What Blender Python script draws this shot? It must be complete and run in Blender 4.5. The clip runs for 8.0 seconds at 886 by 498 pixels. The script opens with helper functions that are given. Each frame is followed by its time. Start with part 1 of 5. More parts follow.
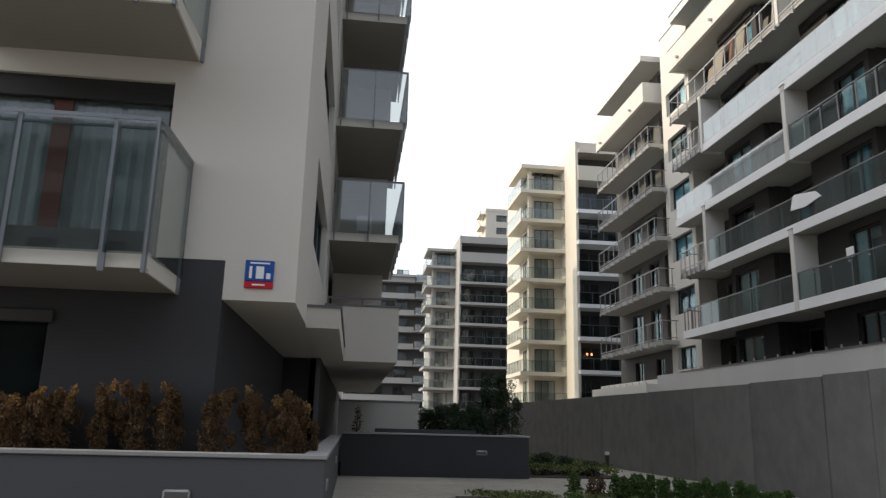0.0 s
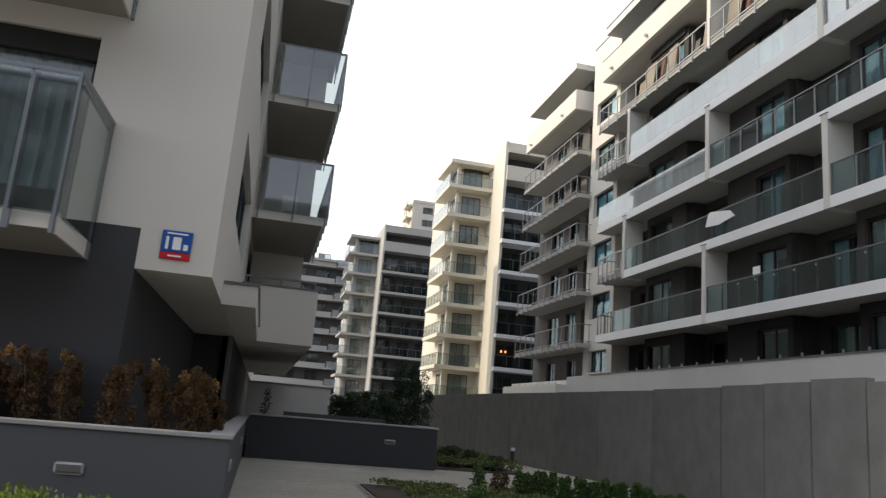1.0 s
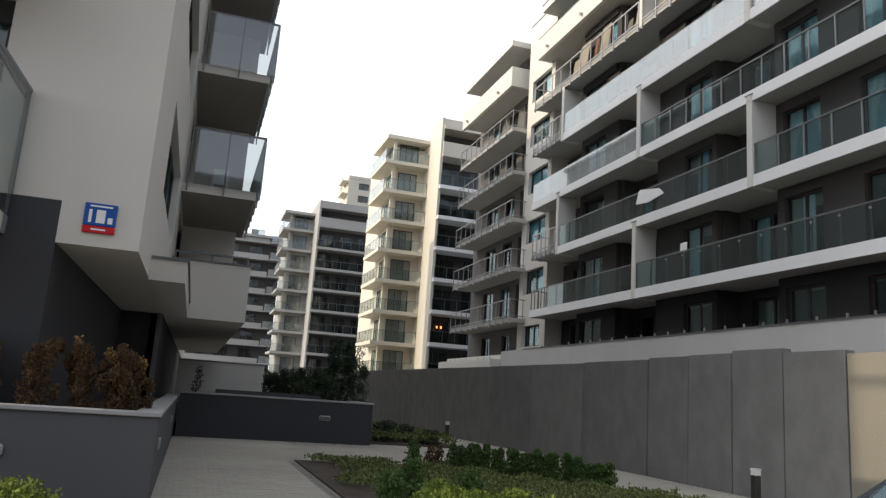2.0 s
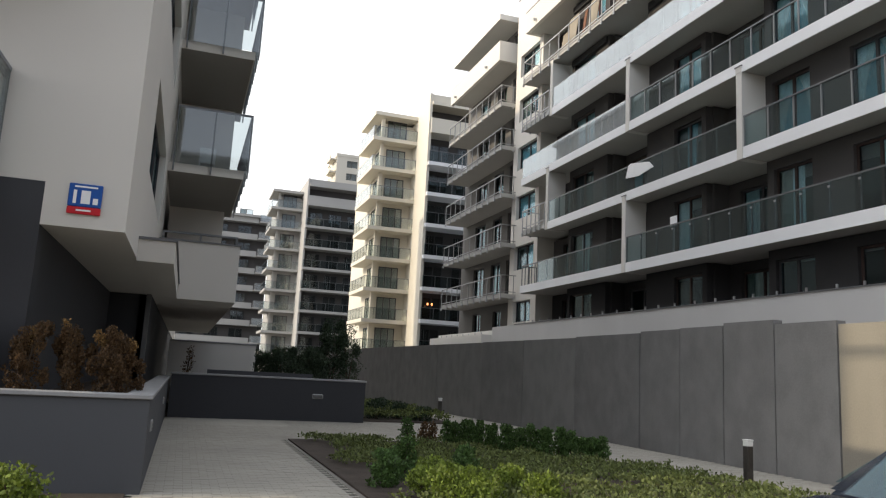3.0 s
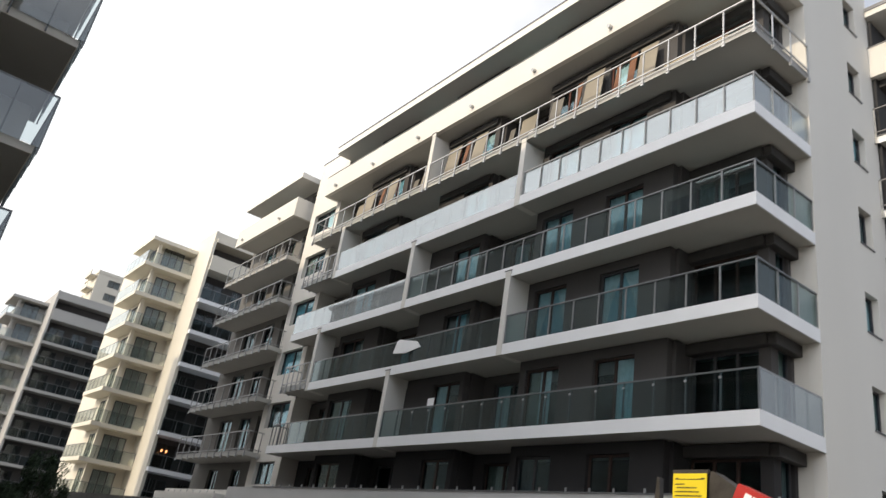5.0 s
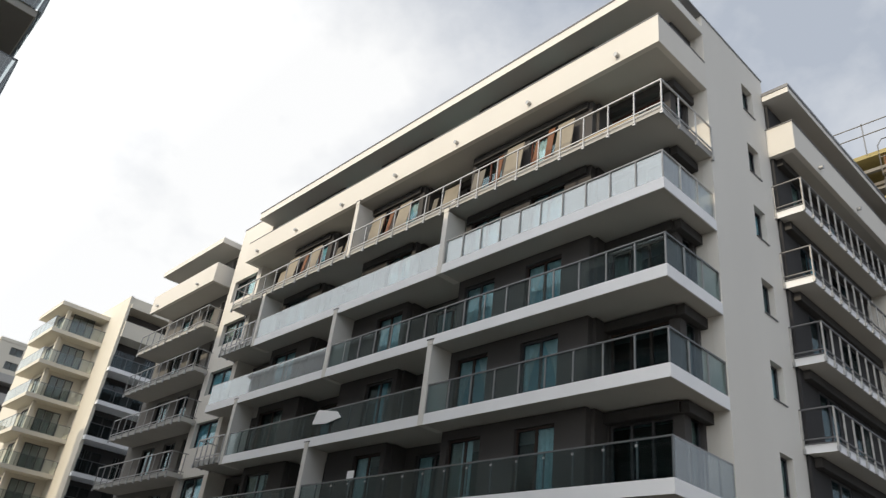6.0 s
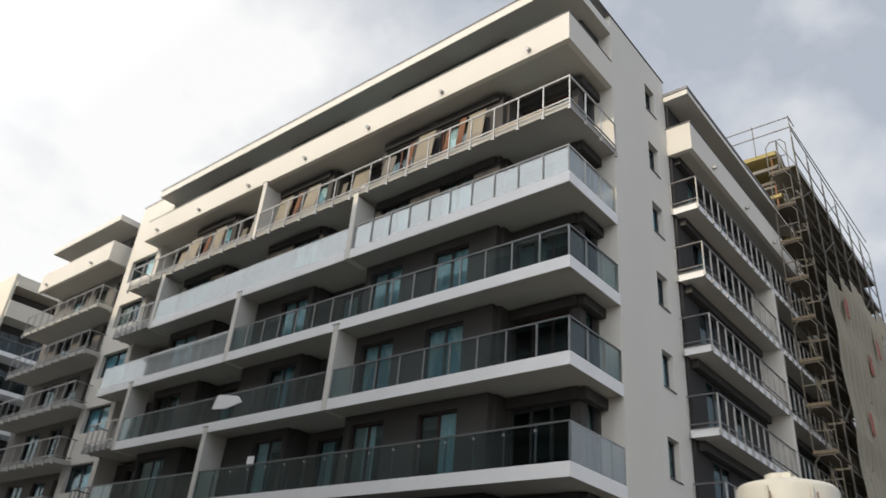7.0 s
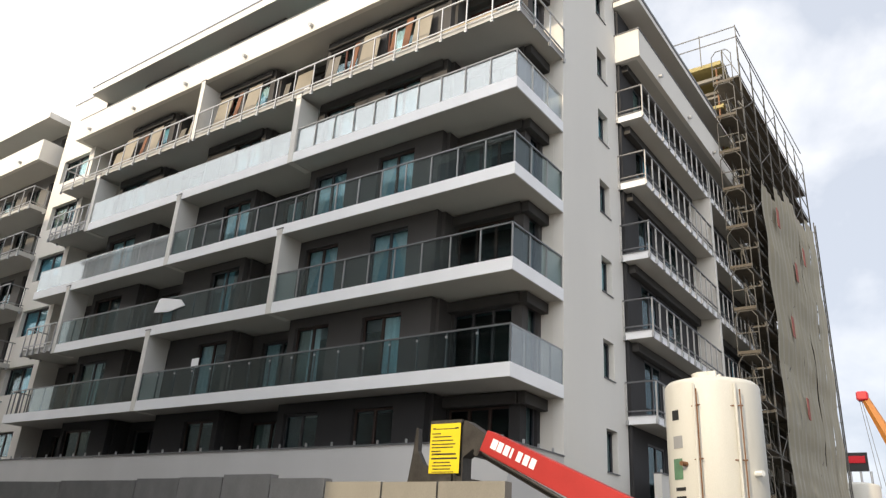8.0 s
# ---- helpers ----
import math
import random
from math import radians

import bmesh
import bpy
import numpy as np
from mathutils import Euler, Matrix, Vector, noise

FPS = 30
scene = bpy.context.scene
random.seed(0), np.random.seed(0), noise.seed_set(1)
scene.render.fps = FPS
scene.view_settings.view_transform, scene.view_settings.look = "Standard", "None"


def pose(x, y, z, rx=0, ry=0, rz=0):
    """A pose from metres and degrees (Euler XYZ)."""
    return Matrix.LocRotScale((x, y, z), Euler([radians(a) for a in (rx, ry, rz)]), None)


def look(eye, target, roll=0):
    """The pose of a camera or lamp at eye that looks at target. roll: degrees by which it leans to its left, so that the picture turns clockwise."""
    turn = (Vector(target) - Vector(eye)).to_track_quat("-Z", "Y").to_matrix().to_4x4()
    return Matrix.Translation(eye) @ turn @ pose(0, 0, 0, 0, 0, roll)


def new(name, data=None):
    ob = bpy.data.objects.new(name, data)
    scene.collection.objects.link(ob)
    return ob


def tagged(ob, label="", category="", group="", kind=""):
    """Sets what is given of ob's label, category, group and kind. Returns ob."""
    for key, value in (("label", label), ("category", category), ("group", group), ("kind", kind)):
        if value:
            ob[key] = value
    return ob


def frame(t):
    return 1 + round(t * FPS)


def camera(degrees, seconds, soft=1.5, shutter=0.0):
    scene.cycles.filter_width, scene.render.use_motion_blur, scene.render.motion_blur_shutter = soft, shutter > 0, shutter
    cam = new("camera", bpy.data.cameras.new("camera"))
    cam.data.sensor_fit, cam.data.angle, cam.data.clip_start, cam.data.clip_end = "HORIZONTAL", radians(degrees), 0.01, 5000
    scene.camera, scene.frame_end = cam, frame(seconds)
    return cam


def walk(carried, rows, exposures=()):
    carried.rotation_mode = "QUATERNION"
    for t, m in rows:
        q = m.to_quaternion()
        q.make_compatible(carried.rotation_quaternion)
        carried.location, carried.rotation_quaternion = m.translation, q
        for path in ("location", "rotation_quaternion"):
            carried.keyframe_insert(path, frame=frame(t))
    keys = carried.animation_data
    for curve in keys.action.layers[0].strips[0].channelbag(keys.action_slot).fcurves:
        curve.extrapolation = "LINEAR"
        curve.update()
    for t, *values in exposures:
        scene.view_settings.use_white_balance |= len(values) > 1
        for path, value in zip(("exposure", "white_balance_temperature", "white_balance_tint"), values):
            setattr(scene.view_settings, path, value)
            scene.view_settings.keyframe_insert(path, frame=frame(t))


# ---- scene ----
cam = camera(60.9, 8.0, soft=1.2, shutter=0.35)
PATH = [
    (0, (-16.188, -9.687, 1.421), (-15.969, -7.751, 1.87), 1.5),
    (0.5, (-16.198, -9.67, 1.416), (-15.879, -7.742, 1.842), 2.4),
    (1, (-16.203, -9.64, 1.41), (-15.783, -7.734, 1.846), 4.9),
    (1.5, (-16.193, -9.639, 1.394), (-15.67, -7.757, 1.82), 5.6),
    (2, (-16.179, -9.632, 1.391), (-15.589, -7.761, 1.779), 4.0),
    (2.2, (-16.165, -9.64, 1.4), (-15.568, -7.767, 1.765), 3.1),
    (3.3, (-16.18, -9.517, 1.401), (-15.544, -7.65, 1.731), 3.4),
    (3.5, (-16.168, -9.561, 1.387), (-15.515, -7.709, 1.766), 5.1),
    (4, (-16.167, -9.538, 1.397), (-15.376, -7.768, 1.892), 8.4),
    (4.5, (-16.16, -9.519, 1.411), (-15.2, -7.889, 2.061), 10.2),
    (5, (-16.164, -9.526, 1.406), (-15.121, -8.018, 2.204), 9.5),
    (5.2, (-16.103, -9.601, 1.422), (-15.044, -8.13, 2.267), 9.3),
    (6.3, (-16.203, -9.664, 1.479), (-15.046, -8.389, 2.497), 6.3),
    (6.5, (-16.233, -9.669, 1.469), (-15.049, -8.433, 2.503), 5.5),
    (7, (-16.244, -9.694, 1.457), (-14.939, -8.529, 2.426), 5.2),
    (7.5, (-16.246, -9.701, 1.452), (-14.812, -8.597, 2.304), 4.3),
    (8, (-16.241, -9.691, 1.456), (-14.753, -8.588, 2.21), 3.6),
]
EXPOSURES = [(0.0, -0.18, 6500, 11), (2.0, -0.13, 6500, 11), (3.5, 0.06, 6520, 11.5), (4.5, -0.01, 6520, 11.5), (5.0, -0.1, 6500, 11), (6.5, -0.47, 6460, 9.5), (7.0, -0.42, 6500, 10), (7.5, -0.06, 6580, 10.5), (8.0, 0.16, 6650, 11)]
walk(cam, [(t, look(eye, target, roll)) for t, eye, target, roll in PATH], EXPOSURES)

# ---- world, sun ----
SUN_EL, SUN_AZ_K = radians(25.0), -0.004
sun_way = Vector((1.0, SUN_AZ_K, 0)).normalized() * math.cos(SUN_EL) + Vector((0, 0, -math.sin(SUN_EL)))
sun = new("sun", bpy.data.lights.new("sun", "SUN"))
sun.data.energy, sun.data.angle, sun.data.color = 2.7, radians(0.6), (1.0, 0.85, 0.62)
sun.matrix_world = look((0, 0, 60), Vector((0, 0, 60)) + sun_way)

world = bpy.data.worlds.new("sky")
scene.world = world
world.use_nodes = True
wn, wl = world.node_tree.nodes, world.node_tree.links
wn.clear()
w_out, w_bg = wn.new("ShaderNodeOutputWorld"), wn.new("ShaderNodeBackground")
w_sky = wn.new("ShaderNodeTexSky")
w_sky.sky_type, w_sky.sun_disc = "NISHITA", False
w_sky.sun_elevation, w_sky.sun_rotation = SUN_EL, math.atan2(-sun_way.x, -sun_way.y)
w_dim = wn.new("ShaderNodeVectorMath")
w_dim.operation = "SCALE"
w_dim.inputs["Scale"].default_value = 0.13
w_co, w_map = wn.new("ShaderNodeTexCoord"), wn.new("ShaderNodeMapping")
w_map.inputs["Scale"].default_value = (1, 1, 1.3)
w_no = wn.new("ShaderNodeTexNoise")
w_no.inputs["Scale"].default_value, w_no.inputs["Detail"].default_value = 3.2, 8
w_no.inputs["Roughness"].default_value = 0.55
# the cloud cover is thicker towards +y
w_dot = wn.new("ShaderNodeVectorMath")
w_dot.operation = "DOT_PRODUCT"
w_dot.inputs[1].default_value = (-0.36, 0.46, -0.22)
w_add = wn.new("ShaderNodeMath")
w_ramp = wn.new("ShaderNodeValToRGB")
w_ramp.color_ramp.elements[0].position, w_ramp.color_ramp.elements[1].position = 0.24, 0.62
w_grey = wn.new("ShaderNodeMix")
w_grey.data_type = "RGBA"
w_grey.inputs["A"].default_value, w_grey.inputs["B"].default_value = (0.66, 0.72, 0.82, 1), (1.43, 1.425, 1.41, 1)
# smaller puffs over the whole sky
w_puff, w_ramp2, w_max = wn.new("ShaderNodeTexNoise"), wn.new("ShaderNodeValToRGB"), wn.new("ShaderNodeMath")
w_puff.inputs["Scale"].default_value, w_puff.inputs["Detail"].default_value = 4.2, 7
w_puff.inputs["Distortion"].default_value = 0.15
w_ramp2.color_ramp.elements[0].position, w_ramp2.color_ramp.elements[1].position = 0.52, 0.86
w_max.operation = "MAXIMUM"
w_mix = wn.new("ShaderNodeMix")
w_mix.data_type = "RGBA"
w_mix.inputs["Factor"].default_value = 0.9
wl.new(w_co.outputs["Generated"], w_map.inputs[0])
wl.new(w_map.outputs[0], w_no.inputs["Vector"])
wl.new(w_co.outputs["Generated"], w_dot.inputs[0])
wl.new(w_no.outputs["Fac"], w_add.inputs[0])
wl.new(w_dot.outputs["Value"], w_add.inputs[1])
wl.new(w_add.outputs[0], w_ramp.inputs[0])
wl.new(w_map.outputs[0], w_puff.inputs["Vector"])
wl.new(w_puff.outputs["Fac"], w_ramp2.inputs[0])
wl.new(w_ramp.outputs[0], w_max.inputs[0])
wl.new(w_ramp2.outputs[0], w_max.inputs[1])
wl.new(w_max.outputs[0], w_grey.inputs["Factor"])
wl.new(w_sky.outputs[0], w_dim.inputs[0])
wl.new(w_dim.outputs[0], w_mix.inputs["A"])
wl.new(w_grey.outputs["Result"], w_mix.inputs["B"])
# the sky is brighter on the side of the sun
w_side, w_glow, w_lit = wn.new("ShaderNodeVectorMath"), wn.new("ShaderNodeMapRange"), wn.new("ShaderNodeVectorMath")
w_side.operation, w_lit.operation = "DOT_PRODUCT", "SCALE"
w_side.inputs[1].default_value = -sun_way
w_glow.inputs["To Min"].default_value, w_glow.inputs["To Max"].default_value = 1.0, 2.3
wl.new(w_co.outputs["Generated"], w_side.inputs[0])
wl.new(w_side.outputs["Value"], w_glow.inputs["Value"])
wl.new(w_mix.outputs["Result"], w_lit.inputs[0])
wl.new(w_glow.outputs[0], w_lit.inputs["Scale"])
wl.new(w_lit.outputs[0], w_bg.inputs["Color"])
wl.new(w_bg.outputs[0], w_out.inputs[0])


# ---- materials ----
def mat(name, color, rough=0.85, metal=0.0, scale=1.5, vary=0.12, grain=60.0, bump=0.15, streak=0.0, pieces=0.0, spec=0.4):
    """A surface with stains at one scale and grain at another."""
    m = bpy.data.materials.new(name)
    m.use_nodes = True
    n, l = m.node_tree.nodes, m.node_tree.links
    b = n["Principled BSDF"]
    b.inputs["Roughness"].default_value, b.inputs["Metallic"].default_value = rough, metal
    b.inputs["Specular IOR Level"].default_value = spec
    co = n.new("ShaderNodeTexCoord")
    mp = n.new("ShaderNodeMapping")
    l.new(co.outputs["Object"], mp.inputs[0])
    if streak:
        mp.inputs["Scale"].default_value = (1, 1, streak)
    a, g = n.new("ShaderNodeTexNoise"), n.new("ShaderNodeTexNoise")
    a.inputs["Scale"].default_value, a.inputs["Detail"].default_value = scale, 5
    g.inputs["Scale"].default_value, g.inputs["Detail"].default_value = grain, 3
    l.new(mp.outputs[0], a.inputs["Vector"])
    l.new(co.outputs["Object"], g.inputs["Vector"])
    s = n.new("ShaderNodeMath")
    s.operation = "MULTIPLY_ADD"
    s.inputs[1].default_value = 0.35
    l.new(g.outputs["Fac"], s.inputs[0])
    l.new(a.outputs["Fac"], s.inputs[2])
    last = s
    if pieces:
        oi, ad = n.new("ShaderNodeObjectInfo"), n.new("ShaderNodeMath")
        ad.operation = "MULTIPLY_ADD"
        ad.inputs[1].default_value = pieces
        l.new(oi.outputs["Random"], ad.inputs[0])
        l.new(s.outputs[0], ad.inputs[2])
        last = ad
    r = n.new("ShaderNodeMapRange")
    r.inputs["From Min"].default_value, r.inputs["From Max"].default_value = 0.35, 1.0
    r.inputs["To Min"].default_value, r.inputs["To Max"].default_value = 1 - vary, 1 + vary
    l.new(last.outputs[0], r.inputs["Value"])
    h = n.new("ShaderNodeVectorMath")
    h.operation = "SCALE"
    h.inputs[0].default_value = color
    l.new(r.outputs[0], h.inputs["Scale"])
    l.new(h.outputs[0], b.inputs["Base Color"])
    if bump:
        bp = n.new("ShaderNodeBump")
        bp.inputs["Strength"].default_value, bp.inputs["Distance"].default_value = bump, 0.01
        l.new(g.outputs["Fac"], bp.inputs["Height"])
        l.new(bp.outputs[0], b.inputs["Normal"])
    return m


def glass(name, tint, gloss=0.12, frost=0.0, rough=0.03, fog=(0.8, 0.85, 0.88), slant=0.3):
    """A pane: clear tint, a mirror gloss that grows at a slant, and a share of frost."""
    m = bpy.data.materials.new(name)
    m.use_nodes = True
    n, l = m.node_tree.nodes, m.node_tree.links
    n.clear()
    out, tr, gl = n.new("ShaderNodeOutputMaterial"), n.new("ShaderNodeBsdfTransparent"), n.new("ShaderNodeBsdfGlossy")
    tr.inputs["Color"].default_value = (*tint, 1)
    gl.inputs["Roughness"].default_value = rough
    lw, mr, mx = n.new("ShaderNodeLayerWeight"), n.new("ShaderNodeMapRange"), n.new("ShaderNodeMixShader")
    lw.inputs["Blend"].default_value = 0.32
    mr.inputs["To Min"].default_value, mr.inputs["To Max"].default_value = gloss, min(1.0, gloss + slant)
    l.new(lw.outputs["Fresnel"], mr.inputs["Value"])
    l.new(mr.outputs[0], mx.inputs[0])
    first = tr
    if frost:
        tl, df, f1, f2 = n.new("ShaderNodeBsdfTranslucent"), n.new("ShaderNodeBsdfDiffuse"), n.new("ShaderNodeMixShader"), n.new("ShaderNodeMixShader")
        tl.inputs["Color"].default_value = df.inputs["Color"].default_value = (*fog, 1)
        f1.inputs[0].default_value, f2.inputs[0].default_value = 0.6, frost
        no = n.new("ShaderNodeTexNoise")
        no.inputs["Scale"].default_value = 0.8
        l.new(tl.outputs[0], f1.inputs[1]), l.new(df.outputs[0], f1.inputs[2])
        mr2 = n.new("ShaderNodeMapRange")
        mr2.inputs["To Min"].default_value, mr2.inputs["To Max"].default_value = frost - 0.05, min(1, frost + 0.05)
        co = n.new("ShaderNodeTexCoord")
        l.new(co.outputs["Object"], no.inputs["Vector"])
        l.new(no.outputs["Fac"], mr2.inputs["Value"])
        l.new(mr2.outputs[0], f2.inputs[0])
        l.new(tr.outputs[0], f2.inputs[1]), l.new(f1.outputs[0], f2.inputs[2])
        first = f2
    l.new(first.outputs[0], mx.inputs[1]), l.new(gl.outputs[0], mx.inputs[2])
    l.new(mx.outputs[0], out.inputs[0])
    return m


WHITE = mat("white_plaster", (0.68, 0.65, 0.595), 0.9, scale=0.35, vary=0.05, grain=90, bump=0.1, streak=0.25)
CREAM = mat("cream_plaster", (0.63, 0.59, 0.505), 0.9, scale=0.3, vary=0.06, grain=90, bump=0.1, streak=0.25)
GREYW = mat("pale_grey_plaster", (0.69, 0.665, 0.615), 0.9, scale=0.3, vary=0.06, grain=90, bump=0.1, streak=0.25)
FASCIA = mat("white_fascia", (0.84, 0.84, 0.845), 0.6, scale=0.8, vary=0.05, grain=50, bump=0.04, streak=0.5)
LPLASTER = mat("beige_grey_plaster", (0.63, 0.60, 0.55), 0.9, scale=0.35, vary=0.06, grain=90, bump=0.12, streak=0.25)
SCAFM = mat("scaffold_steel", (0.125, 0.118, 0.105), 0.65, 0.3, scale=4, vary=0.25, grain=60, bump=0.05)
FRAMER = mat("red_brown_frame", (0.10, 0.034, 0.022), 0.55, scale=4, vary=0.2, grain=60, bump=0.05)
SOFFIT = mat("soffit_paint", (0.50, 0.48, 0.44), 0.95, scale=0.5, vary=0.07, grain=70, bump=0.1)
DARK = mat("charcoal_plaster", (0.047, 0.048, 0.053), 0.85, scale=0.4, vary=0.12, grain=80, bump=0.12, streak=0.3)
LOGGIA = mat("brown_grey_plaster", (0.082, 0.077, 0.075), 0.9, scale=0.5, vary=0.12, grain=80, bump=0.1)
RAW = mat("raw_slab", (0.46, 0.45, 0.43), 0.9, scale=1.2, vary=0.16, grain=40, bump=0.2)
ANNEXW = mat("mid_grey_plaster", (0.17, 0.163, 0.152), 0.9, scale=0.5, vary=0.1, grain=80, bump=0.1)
# the pale plaster darkened: shade on the base wall put into the colour
BASEW = mat("shaded_base_plaster", (0.56, 0.55, 0.535), 0.9, scale=0.5, vary=0.07, grain=90, bump=0.1, streak=0.3)
POSTM = mat("dull_grey_steel", (0.27, 0.27, 0.27), 0.45, 0.5, scale=3, vary=0.15, grain=80, bump=0.02)
METAL = mat("galvanised_steel", (0.42, 0.42, 0.42), 0.45, 0.6, scale=3, vary=0.12, grain=80, bump=0.02)
RAILM = mat("grey_steel_rail", (0.17, 0.175, 0.18), 0.4, 0.5, scale=3, vary=0.1, grain=80, bump=0.02)
COPING = mat("zinc_coping", (0.16, 0.16, 0.165), 0.5, 0.4, scale=2, vary=0.12, grain=60, bump=0.03)
FRAME = mat("window_frame_brown", (0.055, 0.035, 0.03), 0.5, scale=4, vary=0.15, grain=60, bump=0.05)
FRAMEG = mat("window_frame_dark_grey", (0.06, 0.06, 0.065), 0.5, scale=4, vary=0.12, grain=60, bump=0.05)
SHUTTER = mat("shutter_box_dark", (0.05, 0.047, 0.045), 0.7, scale=3, vary=0.1, grain=60, bump=0.05)
# near-black for solid cores: the darkness of unlit rooms put into the colour
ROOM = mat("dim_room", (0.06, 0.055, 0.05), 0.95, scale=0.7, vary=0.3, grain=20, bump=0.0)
CURTAIN = mat("net_curtain", (0.80, 0.79, 0.76), 0.9, scale=6, vary=0.2, grain=40, bump=0.1)
CURTAINB = mat("beige_curtain", (0.36, 0.30, 0.24), 0.9, scale=5, vary=0.2, grain=40, bump=0.1)
BEIGE = mat("beige_board", (0.29, 0.255, 0.20), 0.9, scale=0.8, vary=0.2, grain=50, bump=0.1)
# near-black copy of the loggia plaster: shade deep indoors put into the colour
DEEP = mat("shaded_loggia_plaster", (0.038, 0.037, 0.038), 0.9, scale=0.5, vary=0.15, grain=80, bump=0.1)
CONC = mat("precast_concrete", (0.178, 0.174, 0.168), 0.9, scale=2.4, vary=0.22, grain=30, bump=0.35, streak=0.7, pieces=0.25)
CONCW = mat("sunlit_precast_concrete", (0.225, 0.207, 0.172), 0.9, scale=0.9, vary=0.22, grain=35, bump=0.25, streak=0.35, pieces=0.2)
PALEW = mat("new_plank_wood", (0.50, 0.39, 0.25), 0.8, scale=3, vary=0.2, grain=40, bump=0.15)
PAVE = mat("concrete_paver", (0.36, 0.338, 0.29), 0.95, scale=0.7, vary=0.14, grain=45, bump=0.3, pieces=0.3)
PAVEJ = mat("paving_joint", (0.22, 0.205, 0.18), 0.95, scale=2, vary=0.2, grain=60, bump=0.3)
SOIL = mat("soil", (0.055, 0.042, 0.033), 0.98, scale=3, vary=0.4, grain=25, bump=0.8)
ASPH = mat("dusty_ground", (0.12, 0.115, 0.105), 0.95, scale=0.15, vary=0.3, grain=12, bump=0.4)
PLGREY = mat("planter_grey_plaster", (0.078, 0.081, 0.088), 0.85, scale=0.6, vary=0.1, grain=90, bump=0.12, streak=0.4)
COPST = mat("coping_stone", (0.30, 0.30, 0.30), 0.7, scale=2, vary=0.12, grain=60, bump=0.1)
BARK = mat("bark", (0.07, 0.05, 0.035), 0.95, scale=8, vary=0.3, grain=50, bump=0.5)
BLUE = mat("sign_blue", (0.015, 0.09, 0.36), 0.35, scale=3, vary=0.05, bump=0)
RED = mat("sign_red", (0.55, 0.02, 0.03), 0.35, scale=3, vary=0.05, bump=0)
SIGNW = mat("sign_white", (0.85, 0.85, 0.85), 0.4, scale=3, vary=0.03, bump=0)
YELLOW = mat("sign_yellow", (0.74, 0.57, 0.02), 0.45, scale=3, vary=0.06, bump=0)
INK = mat("sign_ink", (0.02, 0.02, 0.02), 0.6, scale=3, vary=0.1, bump=0)
BOOMRED = mat("boom_red_paint", (0.40, 0.032, 0.028), 0.38, scale=2, vary=0.12, grain=40, bump=0.03)
OILY = mat("oily_steel", (0.05, 0.045, 0.04), 0.5, 0.3, scale=5, vary=0.4, grain=40, bump=0.2)
RUST = mat("rusty_steel", (0.20, 0.10, 0.05), 0.8, 0.2, scale=5, vary=0.4, grain=50, bump=0.2)
TANK = mat("tank_cream_paint", (0.57, 0.555, 0.50), 0.5, scale=0.8, vary=0.18, grain=40, bump=0.04, streak=0.2)
TIMBER = mat("formwork_timber", (0.105, 0.088, 0.066), 0.8, scale=4, vary=0.25, grain=40, bump=0.2)
YBEAM = mat("yellow_formwork", (0.27, 0.215, 0.075), 0.6, scale=4, vary=0.2, grain=40, bump=0.1)
NET = glass("scaffold_net", (0.6, 0.58, 0.52), 0.0, 0.93, 0.9, (0.46, 0.415, 0.31))
NETRED = mat("faded_red_print", (0.30, 0.10, 0.08), 0.9, scale=5, vary=0.35, grain=30, bump=0.2)
GCLEAR = glass("clear_glass", (0.88, 0.915, 0.915), 0.05)
GBALC = glass("balcony_glass", (0.74, 0.785, 0.79), 0.12)
GDUST = glass("dusty_glass", (0.78, 0.82, 0.82), 0.1, 0.16, 0.05, (0.66, 0.67, 0.66), 0.3)
RAILB = mat("blue_grey_steel", (0.20, 0.215, 0.235), 0.4, 0.4, scale=3, vary=0.1, grain=80, bump=0.02)
GTINT = glass("tinted_glass", (0.70, 0.775, 0.785), 0.025, slant=0.14)
GFROST = glass("milky_glass", (0.8, 0.87, 0.89), 0.13, 0.25, 0.03, (0.72, 0.745, 0.765), 0.28)
# darker copy of the soffit colour: shade under the near balconies painted in
SOFFITL = mat("shaded_soffit_plaster", (0.30, 0.285, 0.26), 0.95, scale=0.5, vary=0.08, grain=70, bump=0.1)
# darker copy of the raw slab colour, so the sunlit shell stays dim
RAWD = mat("dark_raw_concrete", (0.17, 0.155, 0.13), 0.95, scale=0.8, vary=0.3, grain=30, bump=0.3, streak=0.4)
# light steel; sunlit edges of the wing's posts are put into its colour
WINGM = mat("pale_steel", (0.44, 0.425, 0.40), 0.5, 0.1, scale=3, vary=0.25, grain=80, bump=0.02)
GWIN = glass("window_glass", (0.72, 0.86, 0.90), 0.02, slant=0.16)
GWINL = glass("neutral_window_glass", (0.74, 0.79, 0.81), 0.045, slant=0.15)
# pale blue for window films and for painted sky reflections
PALEB = mat("pale_sky_film", (0.33, 0.57, 0.63), 0.5, scale=4, vary=0.2, grain=30, bump=0.1)
TYRE = mat("tyre_rubber", (0.025, 0.025, 0.025), 0.9, scale=6, vary=0.2, grain=60, bump=0.2)
DISTW = mat("distant_plaster", (0.37, 0.362, 0.345), 0.9, scale=0.3, vary=0.06, grain=30, bump=0.05)
CARP = mat("car_paint_blue_grey", (0.05, 0.065, 0.10), 0.2, 0.4, scale=2, vary=0.05, bump=0)
ORANGE = mat("crane_orange", (0.46, 0.17, 0.025), 0.45, scale=2, vary=0.12, grain=40, bump=0.03)
LENSD = mat("dull_lens", (0.12, 0.12, 0.115), 0.3, scale=3, vary=0.1, bump=0)
